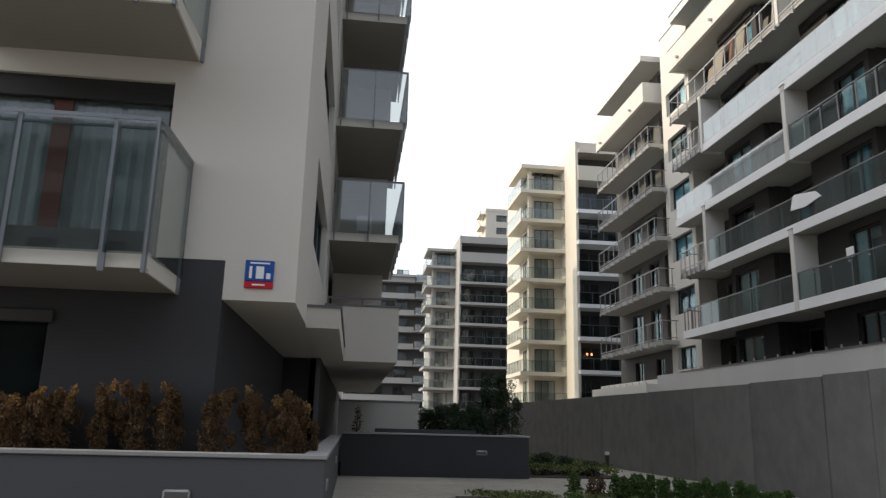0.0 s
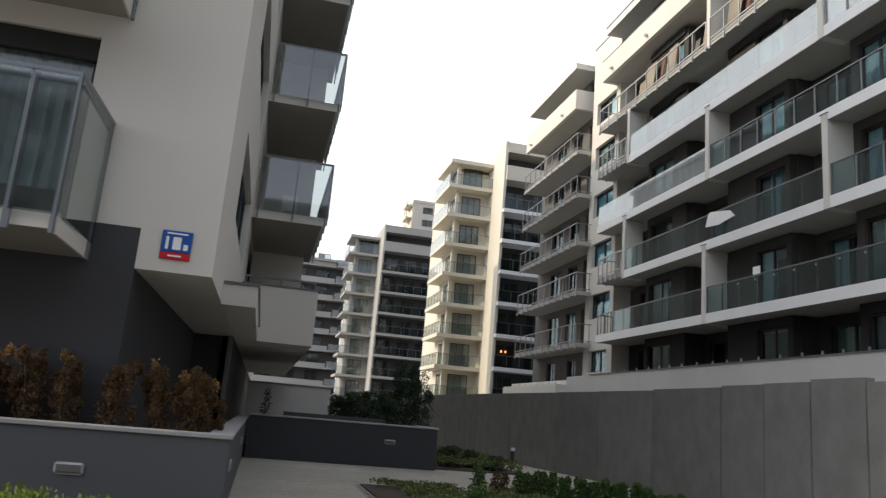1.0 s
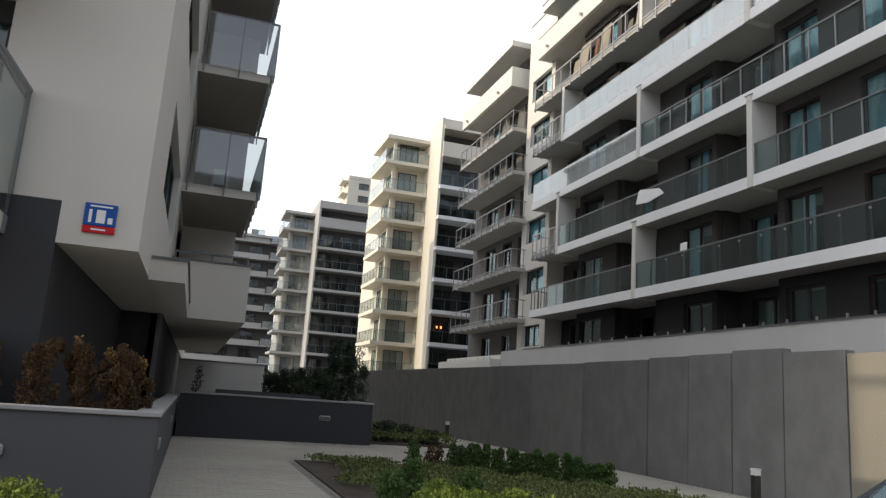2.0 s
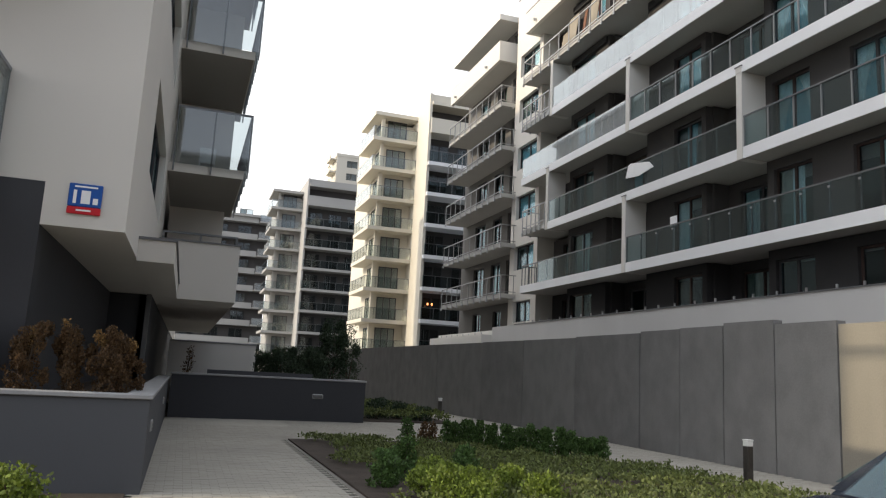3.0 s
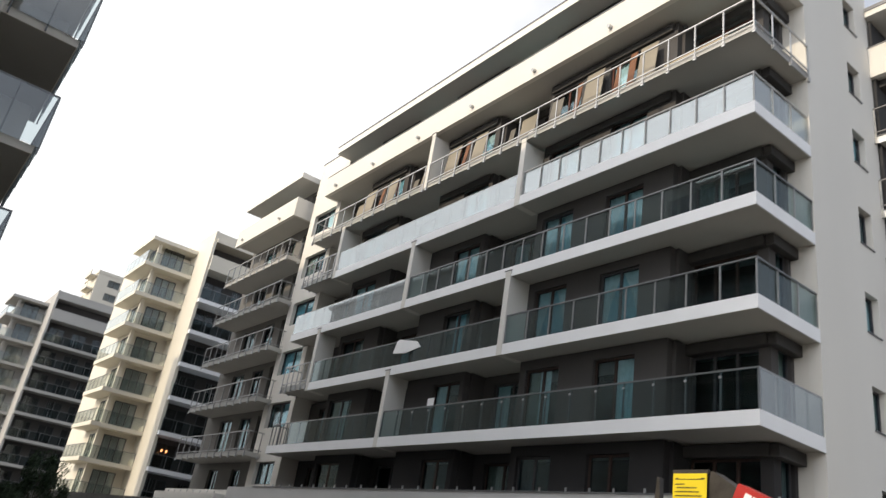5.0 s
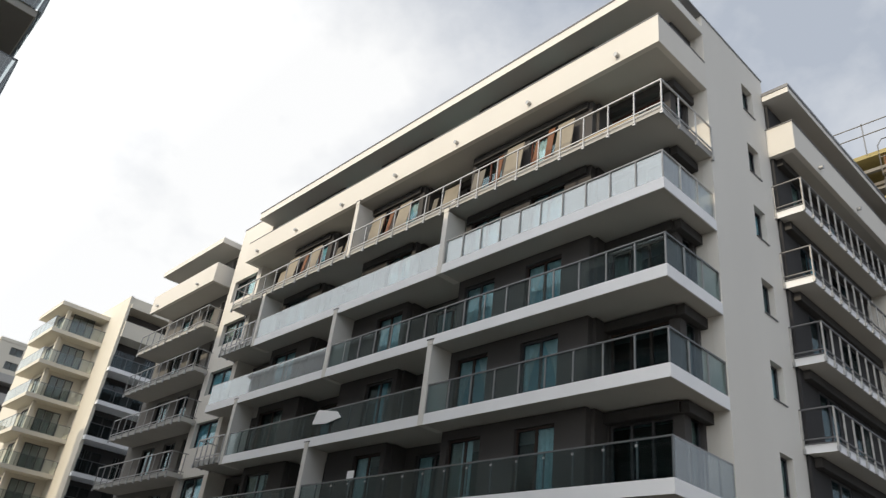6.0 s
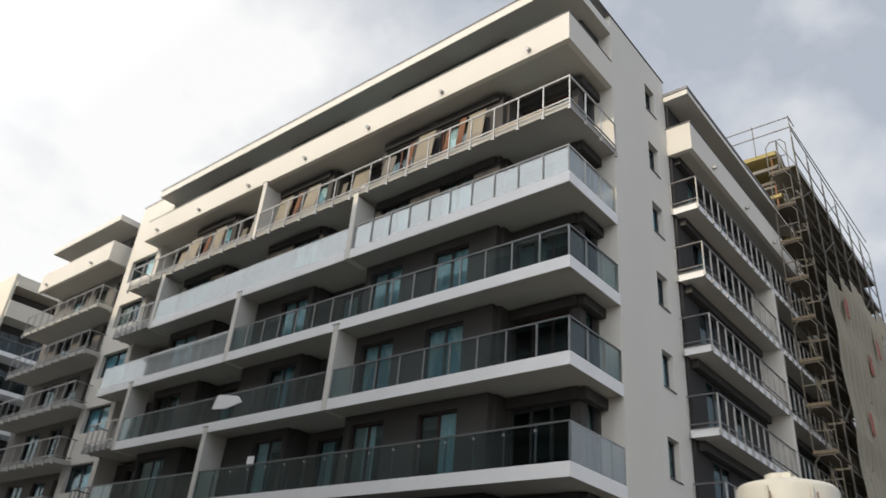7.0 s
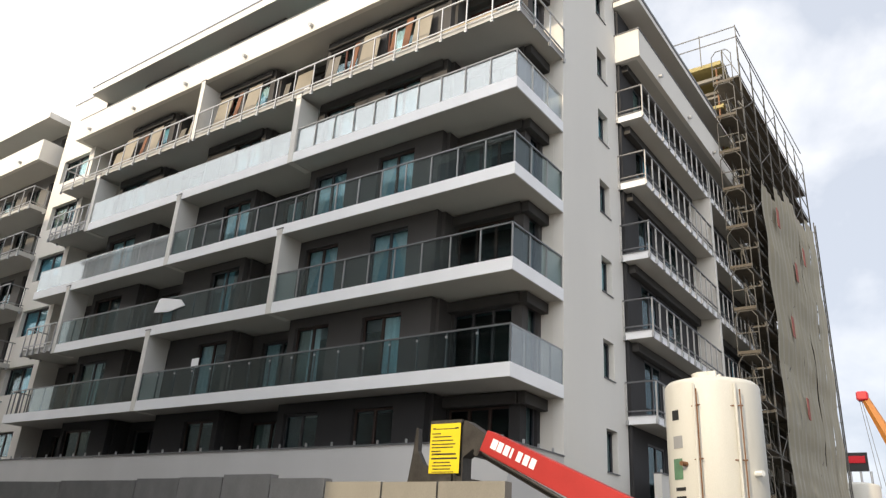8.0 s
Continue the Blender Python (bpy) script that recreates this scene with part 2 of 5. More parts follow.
LAMPW = mat("lamp_lens", (0.75, 0.75, 0.72), 0.3, scale=3, vary=0.05, bump=0)


def leafmat(name, color, back=0.35):
    m = bpy.data.materials.new(name)
    m.use_nodes = True
    n, l = m.node_tree.nodes, m.node_tree.links
    b = n["Principled BSDF"]
    b.inputs["Roughness"].default_value = 0.65
    g, r, h = n.new("ShaderNodeNewGeometry"), n.new("ShaderNodeMapRange"), n.new("ShaderNodeVectorMath")
    r.inputs["To Min"].default_value, r.inputs["To Max"].default_value = 0.45, 1.5
    h.operation = "SCALE"
    h.inputs[0].default_value = color
    l.new(g.outputs["Random Per Island"], r.inputs["Value"])
    l.new(r.outputs[0], h.inputs["Scale"])
    l.new(h.outputs[0], b.inputs["Base Color"])
    t, mx = n.new("ShaderNodeBsdfTranslucent"), n.new("ShaderNodeMixShader")
    mx.inputs[0].default_value = back
    l.new(h.outputs[0], t.inputs["Color"])
    l.new(b.outputs[0], mx.inputs[1]), l.new(t.outputs[0], mx.inputs[2])
    l.new(mx.outputs[0], n["Material Output"].inputs[0])
    return m


LEAF = leafmat("box_leaf", (0.075, 0.14, 0.034))
LEAFY = leafmat("yellow_green_leaf", (0.16, 0.215, 0.03))
LEAFD = leafmat("dark_conifer_leaf", (0.03, 0.052, 0.024), 0.2)
LEAFM = leafmat("grey_green_leaf", (0.05, 0.075, 0.04), 0.2)
LEAFC = leafmat("ground_cover_leaf", (0.135, 0.165, 0.05))
LEAFT = leafmat("dry_thuja_tip", (0.30, 0.18, 0.065))
LEAFB = leafmat("dry_thuja_leaf", (0.12, 0.068, 0.029))


# ---- mesh helpers ----
class G:
    """Collects the faces of one mesh."""

    def __init__(self):
        self.v, self.f = [], []

    def box(self, x0, x1, y0, y1, z0, z1):
        n = len(self.v)
        self.v += [(x, y, z) for z in (z0, z1) for y in (y0, y1) for x in (x0, x1)]
        self.f += [tuple(n + i for i in q) for q in ((0, 2, 3, 1), (4, 5, 7, 6), (0, 1, 5, 4), (2, 6, 7, 3), (0, 4, 6, 2), (1, 3, 7, 5))]
        return self

    def cut(self, x0, x1, y0, y1, z0, z1, c=0.01):
        """A box with bevelled edges."""
        bm = bmesh.new()
        bmesh.ops.create_cube(bm, size=1)
        bmesh.ops.scale(bm, vec=(abs(x1 - x0), abs(y1 - y0), abs(z1 - z0)), verts=bm.verts)
        bmesh.ops.bevel(bm, geom=bm.edges[:], offset=c, segments=1, affect="EDGES")
        bmesh.ops.translate(bm, vec=((x0 + x1) / 2, (y0 + y1) / 2, (z0 + z1) / 2), verts=bm.verts)
        return self.add(bm)

    def add(self, bm):
        n = len(self.v)
        bm.verts.index_update()
        self.v += [tuple(v.co) for v in bm.verts]
        self.f += [tuple(n + v.index for v in f.verts) for f in bm.faces]
        bm.free()
        return self

    def rod(self, p, q, r, k=6, r2=None):
        p, q = Vector(p), Vector(q)
        w = (q - p).normalized()
        u = w.orthogonal().normalized()
        v = w.cross(u)
        n = len(self.v)
        for c, s in ((p, r), (q, r if r2 is None else r2)):
            self.v += [tuple(c + s * (math.cos(a) * u + math.sin(a) * v)) for a in [2 * math.pi * i / k for i in range(k)]]
        self.f += [(n + i, n + (i + 1) % k, n + k + (i + 1) % k, n + k + i) for i in range(k)]
        self.f += [tuple(n + i for i in reversed(range(k))), tuple(n + k + i for i in range(k))]
        return self

    def prism(self, outline, axis, a, b):
        """An outline of (u, z) pulled along x or y."""
        n, k = len(self.v), len(outline)
        for c in (a, b):
            self.v += [(c, u, z) if axis == "x" else (u, c, z) for u, z in outline]
        self.f += [tuple(n + i for i in range(k)), tuple(n + k + i for i in reversed(range(k)))]
        self.f += [(n + i, n + (i + 1) % k, n + k + (i + 1) % k, n + k + i) for i in range(k)]
        return self

    def mesh(self, name, material):
        me = bpy.data.meshes.new(name)
        me.from_pydata(self.v, [], self.f)
        me.update()
        if material:
            me.materials.append(material)
        return me


def fixed(me):
    """Turns the faces of a closed mesh outwards."""
    bm = bmesh.new()
    bm.from_mesh(me)
    bmesh.ops.recalc_face_normals(bm, faces=bm.faces)
    bm.to_mesh(me)
    bm.free()
    return me


def part(name, g, material, parent=None, label="", smooth=False):
    """Links a mesh as one object, under a thing or a part."""
    me = fixed(g.mesh(name, material))
    ob = new(name, me)
    if smooth:
        me.polygons.foreach_set("use_smooth", [True] * len(me.polygons))
    if parent:
        ob.parent = parent
    return tagged(ob, label)


def piece(name, me, parent, at, turn=0.0, size=(1, 1, 1)):
    """One more object on a shared mesh."""
    ob = new(name, me)
    ob.visible_shadow = name != "glass_panel"
    ob.parent = parent
    ob.matrix_basis = Matrix.LocRotScale(at, Euler((0, 0, turn)), size)
    return ob


def thing(name, label, category, group="", kind=""):
    return tagged(new(name), label, category, group, kind)


def slab3(axis, p0, p1, u0, u1, z0, z1):
    """Box limits from a plane's axis: p across it, u along it."""
    return (p0, p1, u0, u1, z0, z1) if axis == "x" else (u0, u1, p0, p1, z0, z1)


def facade(name, axis, p0, p1, u0, u1, z0, z1, holes, material, parent, label=""):
    """A wall with thickness from p0 to p1 and openings (u0, u1, z0, z1) through it."""
    holes = [(max(h[0], u0), min(h[1], u1), max(h[2], z0), min(h[3], z1)) for h in holes]
    us = sorted({u0, u1, *[c for h in holes for c in h[:2]]})
    zs = sorted({z0, z1, *[c for h in holes for c in h[2:]]})
    nu, nz = len(us) - 1, len(zs) - 1

    def solid(i, j):
        if not (0 <= i < nu and 0 <= j < nz):
            return False
        mu, mz = (us[i] + us[i + 1]) / 2, (zs[j] + zs[j + 1]) / 2
        return not any(h[0] < mu < h[1] and h[2] < mz < h[3] for h in holes)

    g, ids = G(), {}

    def v(layer, i, j):
        if (layer, i, j) not in ids:
            ids[layer, i, j] = len(g.v)
            p = p1 if layer else p0
            g.v.append((p, us[i], zs[j]) if axis == "x" else (us[i], p, zs[j]))
        return ids[layer, i, j]

    for i in range(nu):
        for j in range(nz):
            if not solid(i, j):
                continue
            for layer in (0, 1):
                g.f.append((v(layer, i, j), v(layer, i + 1, j), v(layer, i + 1, j + 1), v(layer, i, j + 1)))
            for di, dj, a, c in ((-1, 0, (0, 0), (0, 1)), (1, 0, (1, 0), (1, 1)), (0, -1, (0, 0), (1, 0)), (0, 1, (0, 1), (1, 1))):
                if not solid(i + di, j + dj):
                    g.f.append((v(0, i + a[0], j + a[1]), v(0, i + c[0], j + c[1]), v(1, i + c[0], j + c[1]), v(1, i + a[0], j + a[1])))
    return part(name, g, material, parent, label)


def window(axis, p, inn, u0, u1, z0, z1, parent, frame_mat=FRAME, leaves=2, curtain="", pane_mat=None, name="window"):
    """A framed window in an opening: p is the frame's outer plane, inn the way indoors along the axis (+1 or -1)."""
    w, step = 0.07, (u1 - u0) / leaves
    panes = [(u0 + i * step + w * (1 if i == 0 else 0.6), u0 + (i + 1) * step - w * (1 if i == leaves - 1 else 0.6), z0 + w, z1 - w) for i in range(leaves)]
    win = facade(name, axis, p, p + 0.07 * inn, u0, u1, z0, z1, panes, frame_mat, parent)
    for i in range(leaves):
        q = G().box(*slab3(axis, p + 0.03 * inn, p + 0.04 * inn, u0 + i * step + w, u0 + (i + 1) * step - w, z0 + w, z1 - w))
        ob = part("pane", q, pane_mat or GWIN, win)
        ob.visible_shadow = False
    for i, ch in enumerate(curtain):
        if ch in " .":
            continue
        span = (u1 - u0) / len(curtain)
        c0, c1 = u0 + i * span, u0 + (i + 1) * span
        if ch == "p":
            # a pale panel, the sky's reflection painted on it, behind two drapes drawn apart
            mid = (c0 + c1) / 2 + 0.1 * math.sin(c0 * 9)
            part("blind", G().box(*slab3(axis, p + 0.2 * inn, p + 0.21 * inn, c0, c1, z0 + 0.03, z1 - 0.03)), PALEB, win)
            for away in (c0 + 0.02, c1 - 0.02):
                q, rows, cols = G(), 10, 6
                for rr in range(rows + 1):
                    h = rr / rows
                    reach = 0.28 + 0.72 * max(0.0, (h - 0.25) / 0.75) ** 1.6 + 0.25 * max(0.0, 0.25 - h)
                    for j in range(cols + 1):
                        u = away + (mid - away) * reach * j / cols
                        off = p + (0.13 + 0.025 * math.sin(j * 2.6 + away)) * inn
                        zz = z0 + 0.03 + (z1 - z0 - 0.06) * h
                        q.v.append((off, u, zz) if axis == "x" else (u, off, zz))
                q.f = [(a * (cols + 1) + j, a * (cols + 1) + j + 1, (a + 1) * (cols + 1) + j + 1, (a + 1) * (cols + 1) + j) for a in range(rows) for j in range(cols)]
                part("curtain", q, CURTAIN, win)
            continue
        q, k = G(), 12
        n0 = len(q.v)
        for j in range(k + 1):
            u = c0 + (c1 - c0) * j / k
            off = p + (0.12 + 0.03 * math.sin(j * 2.1 + u * 3)) * inn
            q.v += [(off, u, z) if axis == "x" else (u, off, z) for z in (z0 + 0.03, z1 - 0.03)]
        q.f += [(n0 + 2 * j, n0 + 2 * j + 2, n0 + 2 * j + 3, n0 + 2 * j + 1) for j in range(k)]
        part("curtain", q, {"w": CURTAIN, "b": CURTAINB, "t": PALEB}[ch], win)
    return win


MESHES = {}


def shared(key, make):
    if key not in MESHES:
        MESHES[key] = make()
    return MESHES[key]


def railing(balcony, line, z, high=1.1, pitch=1.0, pane=None, metal=RAILM, below=0.12, clips=False, panes_skip=(), thick=0.05, side=1, wide=0.02, clamps=False, bar=None):
    """A balustrade along a line of (x, y): handrail, posts, panes; clips: bare posts on brackets with a bottom bar."""
    rail = G()
    for k, (p, q) in enumerate(zip(line, line[1:])):
        p, q = Vector((*p, 0)), Vector((*q, 0))
        w = q - p
        far = w.length
        turn = math.atan2(w.y, w.x)
        m = Matrix.Translation(p) @ Matrix.Rotation(turn, 4, "Z")
        sub = G().box(-0.02, far + 0.02, -thick / 2, thick / 2, z + high - 0.045, z + high)
        if clips:
            sub.box(0, far, -0.02, 0.02, z + 0.12, z + 0.16).box(0, far, -0.012, 0.012, z - 0.02, z + 0.005)
        n = len(rail.v)
        rail.v += [tuple(m @ Vector(v)) for v in sub.v]
        rail.f += [tuple(n + i for i in f) for f in sub.f]
        count = max(1, round(far / pitch))
        step = far / count
        post = shared(("post", round(high, 3), below, clips, metal.name, wide), lambda: G().box(-wide, wide, -0.02, 0.02, -below, high - 0.045).mesh("post", metal))
        for i in range(count + 1 if k == len(line) - 2 else count):
            at = p + w * (i / count)
            piece("post", post, balcony, (at.x, at.y, z), turn)
            if clamps and i:
                cm = shared(("clamp", side), lambda: fixed(G().cut(-0.035, 0.035, side * 0.03 - 0.022, side * 0.03 + 0.022, high - 0.21, high - 0.15, 0.006).mesh("glass_clamp", METAL)))
                piece("glass_clamp", cm, balcony, (at.x, at.y, z), turn)
            if clips:
                cl = shared(("clip",), lambda: fixed(G().box(-0.05, 0.05, -0.035, 0.035, -0.30, -0.14).box(-0.03, 0.03, -0.05, 0.05, -0.22, -0.17).mesh("bracket", METAL)))
                piece("bracket", cl, balcony, (at.x, at.y, z), turn)
        if pane:
            pm = shared(("pane", round(step, 3), round(high, 3), pane.name, side), lambda: G().box(0.007, step - 0.007, side * 0.03 - 0.006, side * 0.03 + 0.006, -0.02, high - 0.05).mesh("glass_panel", pane))
            for i in range(count):
                if (k, i) in panes_skip:
                    continue
                at = p + w * (i / count)
                piece("glass_panel", pm, balcony, (at.x, at.y, z), turn)
    part("handrail", rail, bar or metal, balcony)


# ---- ground and walls ----
def sheet(name, x0, x1, y0, y1, z0, z1, material, label, category="ground", kind="structure"):
    return tagged(part(name, G().box(x0, x1, y0, y1, z0, z1), material), label, category, kind=kind)


sheet("ground", -1500, 1500, -1500, 1500, -0.5, -0.09, ASPH, "dusty grey building site ground reaching the horizon")
sheet("pavement", -30, -5.2, -30, 40, -0.35, -0.012, PAVEJ, "bed of the beige paving between planters and wall", "pavement")

# bed soil
bed_outline = [(-14.08, -3.0), (-8.0, -3.0), (-8.35, 2.35), (-10.95, 5.65), (-14.08, 5.65)]
bed = G()
bed.v = [(x, y, z) for z in (-0.3, 0.03) for x, y in bed_outline]
bed.f = [(4, 3, 2, 1, 0), (5, 6, 7, 8, 9)] + [(i, (i + 1) % 5, 5 + (i + 1) % 5, 5 + i) for i in range(5)]
tagged(part("planting_bed_soil", bed, SOIL), "dark bare soil of the planting bed beside the path", "soil", kind="structure")


def in_bed(x, y, edge=0.0):
    """Whether a place lies in the planting bed, grown by an edge."""
    right = -8.35 + (2.35 - y) * 0.065 if y < 2.35 else -8.35 - (y - 2.35) * 0.788
    return -14.08 - edge < x < right + edge and -3.0 - edge < y < 5.65 + edge


sheet("planting_bed_soil", -11.25, -8.5, 11.6, 24, -0.3, 0.03, SOIL, "dark soil of the bed beside the charcoal planter", "soil")
sheet("planting_bed_soil", -30, -16.6, -3.2, -0.81, -0.3, 0.02, SOIL, "dark soil strip in front of the grey planter", "soil")
kerb = thing("kerb", "pale concrete edging round the planting bed", "kerb", kind="structure")
for x0, x1, y0, y1 in ((-14.14, -14.08, -3.0, 5.71), (-14.08, -10.95, 5.651, 5.71), (-11.25, -8.5, 11.54, 11.6), (-8.5, -8.44, 11.54, 24)):
    part("edging", G().box(x0, x1, y0, y1, -0.3, 0.004), PAVEJ, kerb)


def planter_wall(label, walls, top, soil, paint):
    """A planter of plastered walls (x0, x1, y0, y1) with copings and soil."""
    t = thing("planter", label, "planter", kind="structure")
    for x0, x1, y0, y1 in walls:
        part("planter_wall", G().box(x0, x1, y0, y1, -0.3, top - 0.05), paint, t)
        part("coping", G().cut(x0 - 0.03, x1 + 0.03, y0 - 0.03, y1 + 0.03, top - 0.05, top, 0.008), COPST, t, "light grey stone coping")
    part("soil", G().box(*soil, 0.2, top - 0.12), SOIL, t, "dark soil")
    return t


near_planter = planter_wall("grey plastered planter with pale coping and dry shrubs", ((-40, -16.46, -0.78, -0.56), (-16.68, -16.46, -0.52, 11.07)), 1.03, (-40, -16.71, -0.5, 11.0), PLGREY)
# darker than the near planter: shade below the overhang put into its colour
far_planter = planter_wall("charcoal-toned planter, darkened for shade, with dark evergreen bushes", ((-16.4, -11.34, 11.1, 11.32), (-11.56, -11.34, 11.36, 17.6)), 1.125, (-16.4, -11.6, 11.4, 17.6), DARK)
part("inner_wall", G().box(-15.5, -12.6, 12.4, 12.6, 0.2, 1.22), PLGREY, far_planter)


def wall_lamp(x, y, z, face, label="small recessed oval wall lamp in planter wall"):
    t = thing("wall_lamp", label, "lamp", "planter lamps")
    g, q = G(), G()
    if face == "y":
        g.cut(x - 0.15, x + 0.15, y - 0.03, y + 0.01, z - 0.065, z + 0.065, 0.025)
        q.cut(x - 0.125, x + 0.125, y - 0.036, y - 0.02, z - 0.04, z + 0.04, 0.007)
    else:
        g.cut(x - 0.01, x + 0.02, y - 0.15, y + 0.15, z - 0.065, z + 0.065, 0.01)
        q.cut(x + 0.012, x + 0.024, y - 0.125, y + 0.125, z - 0.04, z + 0.04, 0.007)
    part("bezel", g, METAL, t)
    part("lens", q, LENSD, t)


wall_lamp(-18.04, -0.78, 0.575, "y")
wall_lamp(-12.64, 11.1, 0.655, "y")
wall_lamp(-16.46, 0.4, 0.62, "x")
wall_lamp(-16.46, 6.6, 0.62, "x")

# low plastered wall under the far balconies
sheet("low_wall", -16.66, -13.77, 18, 18.2, -0.3, 2.08, GREYW, "pale grey plastered garden wall behind the planter", "wall")
part("coping", G().box(-16.66, -13.74, 17.97, 18.23, 2.083, 2.13), COPST, bpy.data.objects["low_wall"])

# precast boundary wall: panels of uneven height; it bends away a little beyond 8 m
boundary = thing("boundary_wall", "tall grey precast concrete boundary wall with open joints", "wall", kind="structure")
wall_y = [-3.66, -2.4, -1.26, 0.03, 1.43, 2.8, 4.18, 5.68, 8.66, 11.6, 14.55, 18.65, 22.5, 27, 33, 40]
wall_top = [2.55, 2.545, 2.55, 2.615, 2.695, 2.65, 2.635, 2.60, 2.575, 2.57, 2.56, 2.56, 2.55, 2.55, 2.55]


def wall_x(y):
    return -6.17 - max(0.0, y - 8.0) * 0.058


for y0, y1, top in zip(wall_y, wall_y[1:], wall_top):
    g = G()
    n = [(wall_x(y0), y0 + 0.018), (wall_x(y0) + 0.2, y0 + 0.018), (wall_x(y1) + 0.2, y1 - 0.018), (wall_x(y1), y1 - 0.018)]
    off = random.uniform(-0.012, 0.012)
    g.v = [(x + off, y, z) for z in (-0.3, top) for x, y in n]
    g.f = [(0, 3, 2, 1), (4, 5, 6, 7)] + [(i, (i + 1) % 4, 4 + (i + 1) % 4, 4 + i) for i in range(4)]
    # end panels take a warmer, lighter copy of the concrete: sunlight painted in
    part("panel", g, CONCW if y1 < 0.2 else CONC, boundary)

# ---- apartment building with white balcony bands ----
Z1, STOREY = 6.155, 2.9


def level(k):
    """Floor of a storey; the two upper ones are a little lower."""
    return Z1 + STOREY * (k - 1) - (0.0, 0.17, 0.2)[max(0, min(k - 4, 2))]


home = thing("apartment_building", "seven storey white apartment building with long glazed balconies", "building")
TOP = 23.9
# end wall with small windows
end_win = [(5.8, 6.65, level(k) + 0.85, level(k) + 2.12) for k in range(1, 7)] + [(5.9, 6.75, 4.12, 5.42)]
facade("end_wall", "y", 0.0, 0.35, 3.0, 7.62, -0.3, TOP, end_win, GREYW, home)
for k, (a, b, c, d) in enumerate(end_win):
    window("y", 0.2, 1, a, b, c, d, home, FRAMEG, 1, ["b", "w", "", "t", "", "", "b"][k])
    part("sill", G().box(a - 0.03, b + 0.03, -0.04, 0.2, c - 0.03, c), COPING, home)
part("coping", G().box(0.6, 7.65, -0.03, 0.4, TOP, TOP + 0.06), COPING, home)
part("end_wall_return", G().box(3.0, 3.3, 0.353, 1.3, -0.3, TOP - 0.3), WHITE, home)
# dark core behind the rooms, its near-black standing in for unlit interiors
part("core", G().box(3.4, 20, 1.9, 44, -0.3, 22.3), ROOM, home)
# loggia back walls: blocks that step forward and back
STEPS = [(0.75, 3.35, 1.85), (3.35, 9.4, 0.95), (9.4, 12.4, 1.85), (12.4, 16.1, 0.95), (16.1, 19.2, 1.85), (19.2, 22.7, 0.95), (22.7, 26.0, 1.85)]
OPEN = {0: [(1.1, 3.2)], 1: [(4.5, 6.08), (7.55, 9.1)], 2: [(9.8, 11.7)], 3: [(12.65, 14.3)], 4: [(16.8, 18.75)], 5: [(20.4, 22.45)], 6: [(23.1, 24.95)]}
OPEN5 = {0: [(1.0, 3.2)], 1: [(4.6, 6.3), (7.7, 9.2)], 2: [(9.7, 10.6), (11.1, 12.1)], 3: [(12.7, 14.2), (14.7, 15.8)], 4: [(16.4, 17.4), (17.8, 18.9)], 5: [(19.6, 21.2)], 6: [(23.2, 24.6), (24.9, 25.9)]}
OPEN5C = ["", "wp", "t.", ".b", "p", "wt", ".w", "", "b.", "w", "p", "."]
CURT = ["w.", ".w", "p", "bw", "w.t", "b.t", ".p", ".w", "wb", ".t.", "p.", "."]
cn = 0
for k in range(0, 7):
    zf = level(k) if k else 3.25
    zc = level(k + 1) - (0.38 if k < 4 else 0.28)
    if k == 6:
        zc = 22.9
    # the ground floor takes the near-black, carrying the shade below the slab
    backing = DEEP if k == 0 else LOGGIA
    for s, (y0, y1, x) in enumerate(STEPS):
        holes = [(a, b, zf + 0.05, zf + 2.2) for a, b in (OPEN5 if k == 5 else OPEN)[s]]
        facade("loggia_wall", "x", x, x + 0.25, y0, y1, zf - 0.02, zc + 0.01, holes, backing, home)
        for a, b, c, d in holes:
            cn += 1
            window("x", x + 0.12, 1, a, b, c, d, home, FRAMER if k == 5 else FRAME if cn % 3 else FRAMEG, 2 if b - a < 2.1 else 3, ("" if k == 0 and cn % 4 else ".b" if k == 0 else "" if s == 0 and k < 3 else ("b.w", ".w", "w.", ".wb")[cn % 4] if k == 1 else ("", ".b")[k % 2] if s == 0 and k < 5 else "p" if k in (3, 4) and s in (1, 3, 5) or k == 2 and s == 1 else "pt"[cn % 2] if k == 4 else OPEN5C[cn % 12] if k == 5 else CURT[(cn * 7 + k * 3) % len(CURT)]))
        # dark boxes added along the ceiling as a shaded band on the wall
        if k in (4, 5) and s:
            part("shutter_box", G().cut(x - 0.12, x - 0.003, y0 + 0.14, y1 - 0.14, zc - 0.32, zc - 0.008, 0.01), SHUTTER, home)
        if s:
            xa, xb = sorted((x, STEPS[s - 1][2]))
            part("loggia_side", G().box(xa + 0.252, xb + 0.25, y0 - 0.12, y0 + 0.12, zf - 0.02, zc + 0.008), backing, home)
    # corner room: glazing on the end side, under a shutter box
    facade("loggia_wall", "y", 0.752, 1.0, 2.102, 2.998, zf - 0.02, zc + 0.01, [(2.2, 2.85, zf + 0.05, zf + 2.3)], backing, home)
    window("y", 0.86, 1, 2.2, 2.85, zf + 0.05, zf + 2.3, home, FRAMEG, 1, "b" if k in (1, 5) else "")
    part("shutter_box", G().cut(1.7, 3.0, 0.5, 0.75, zc - 0.34, zc - 0.01, 0.01), SHUTTER, home)
    part("shutter_box", G().cut(1.62, 1.85, 0.76, 3.33, zc - 0.34, zc - 0.01, 0.01), SHUTTER, home)

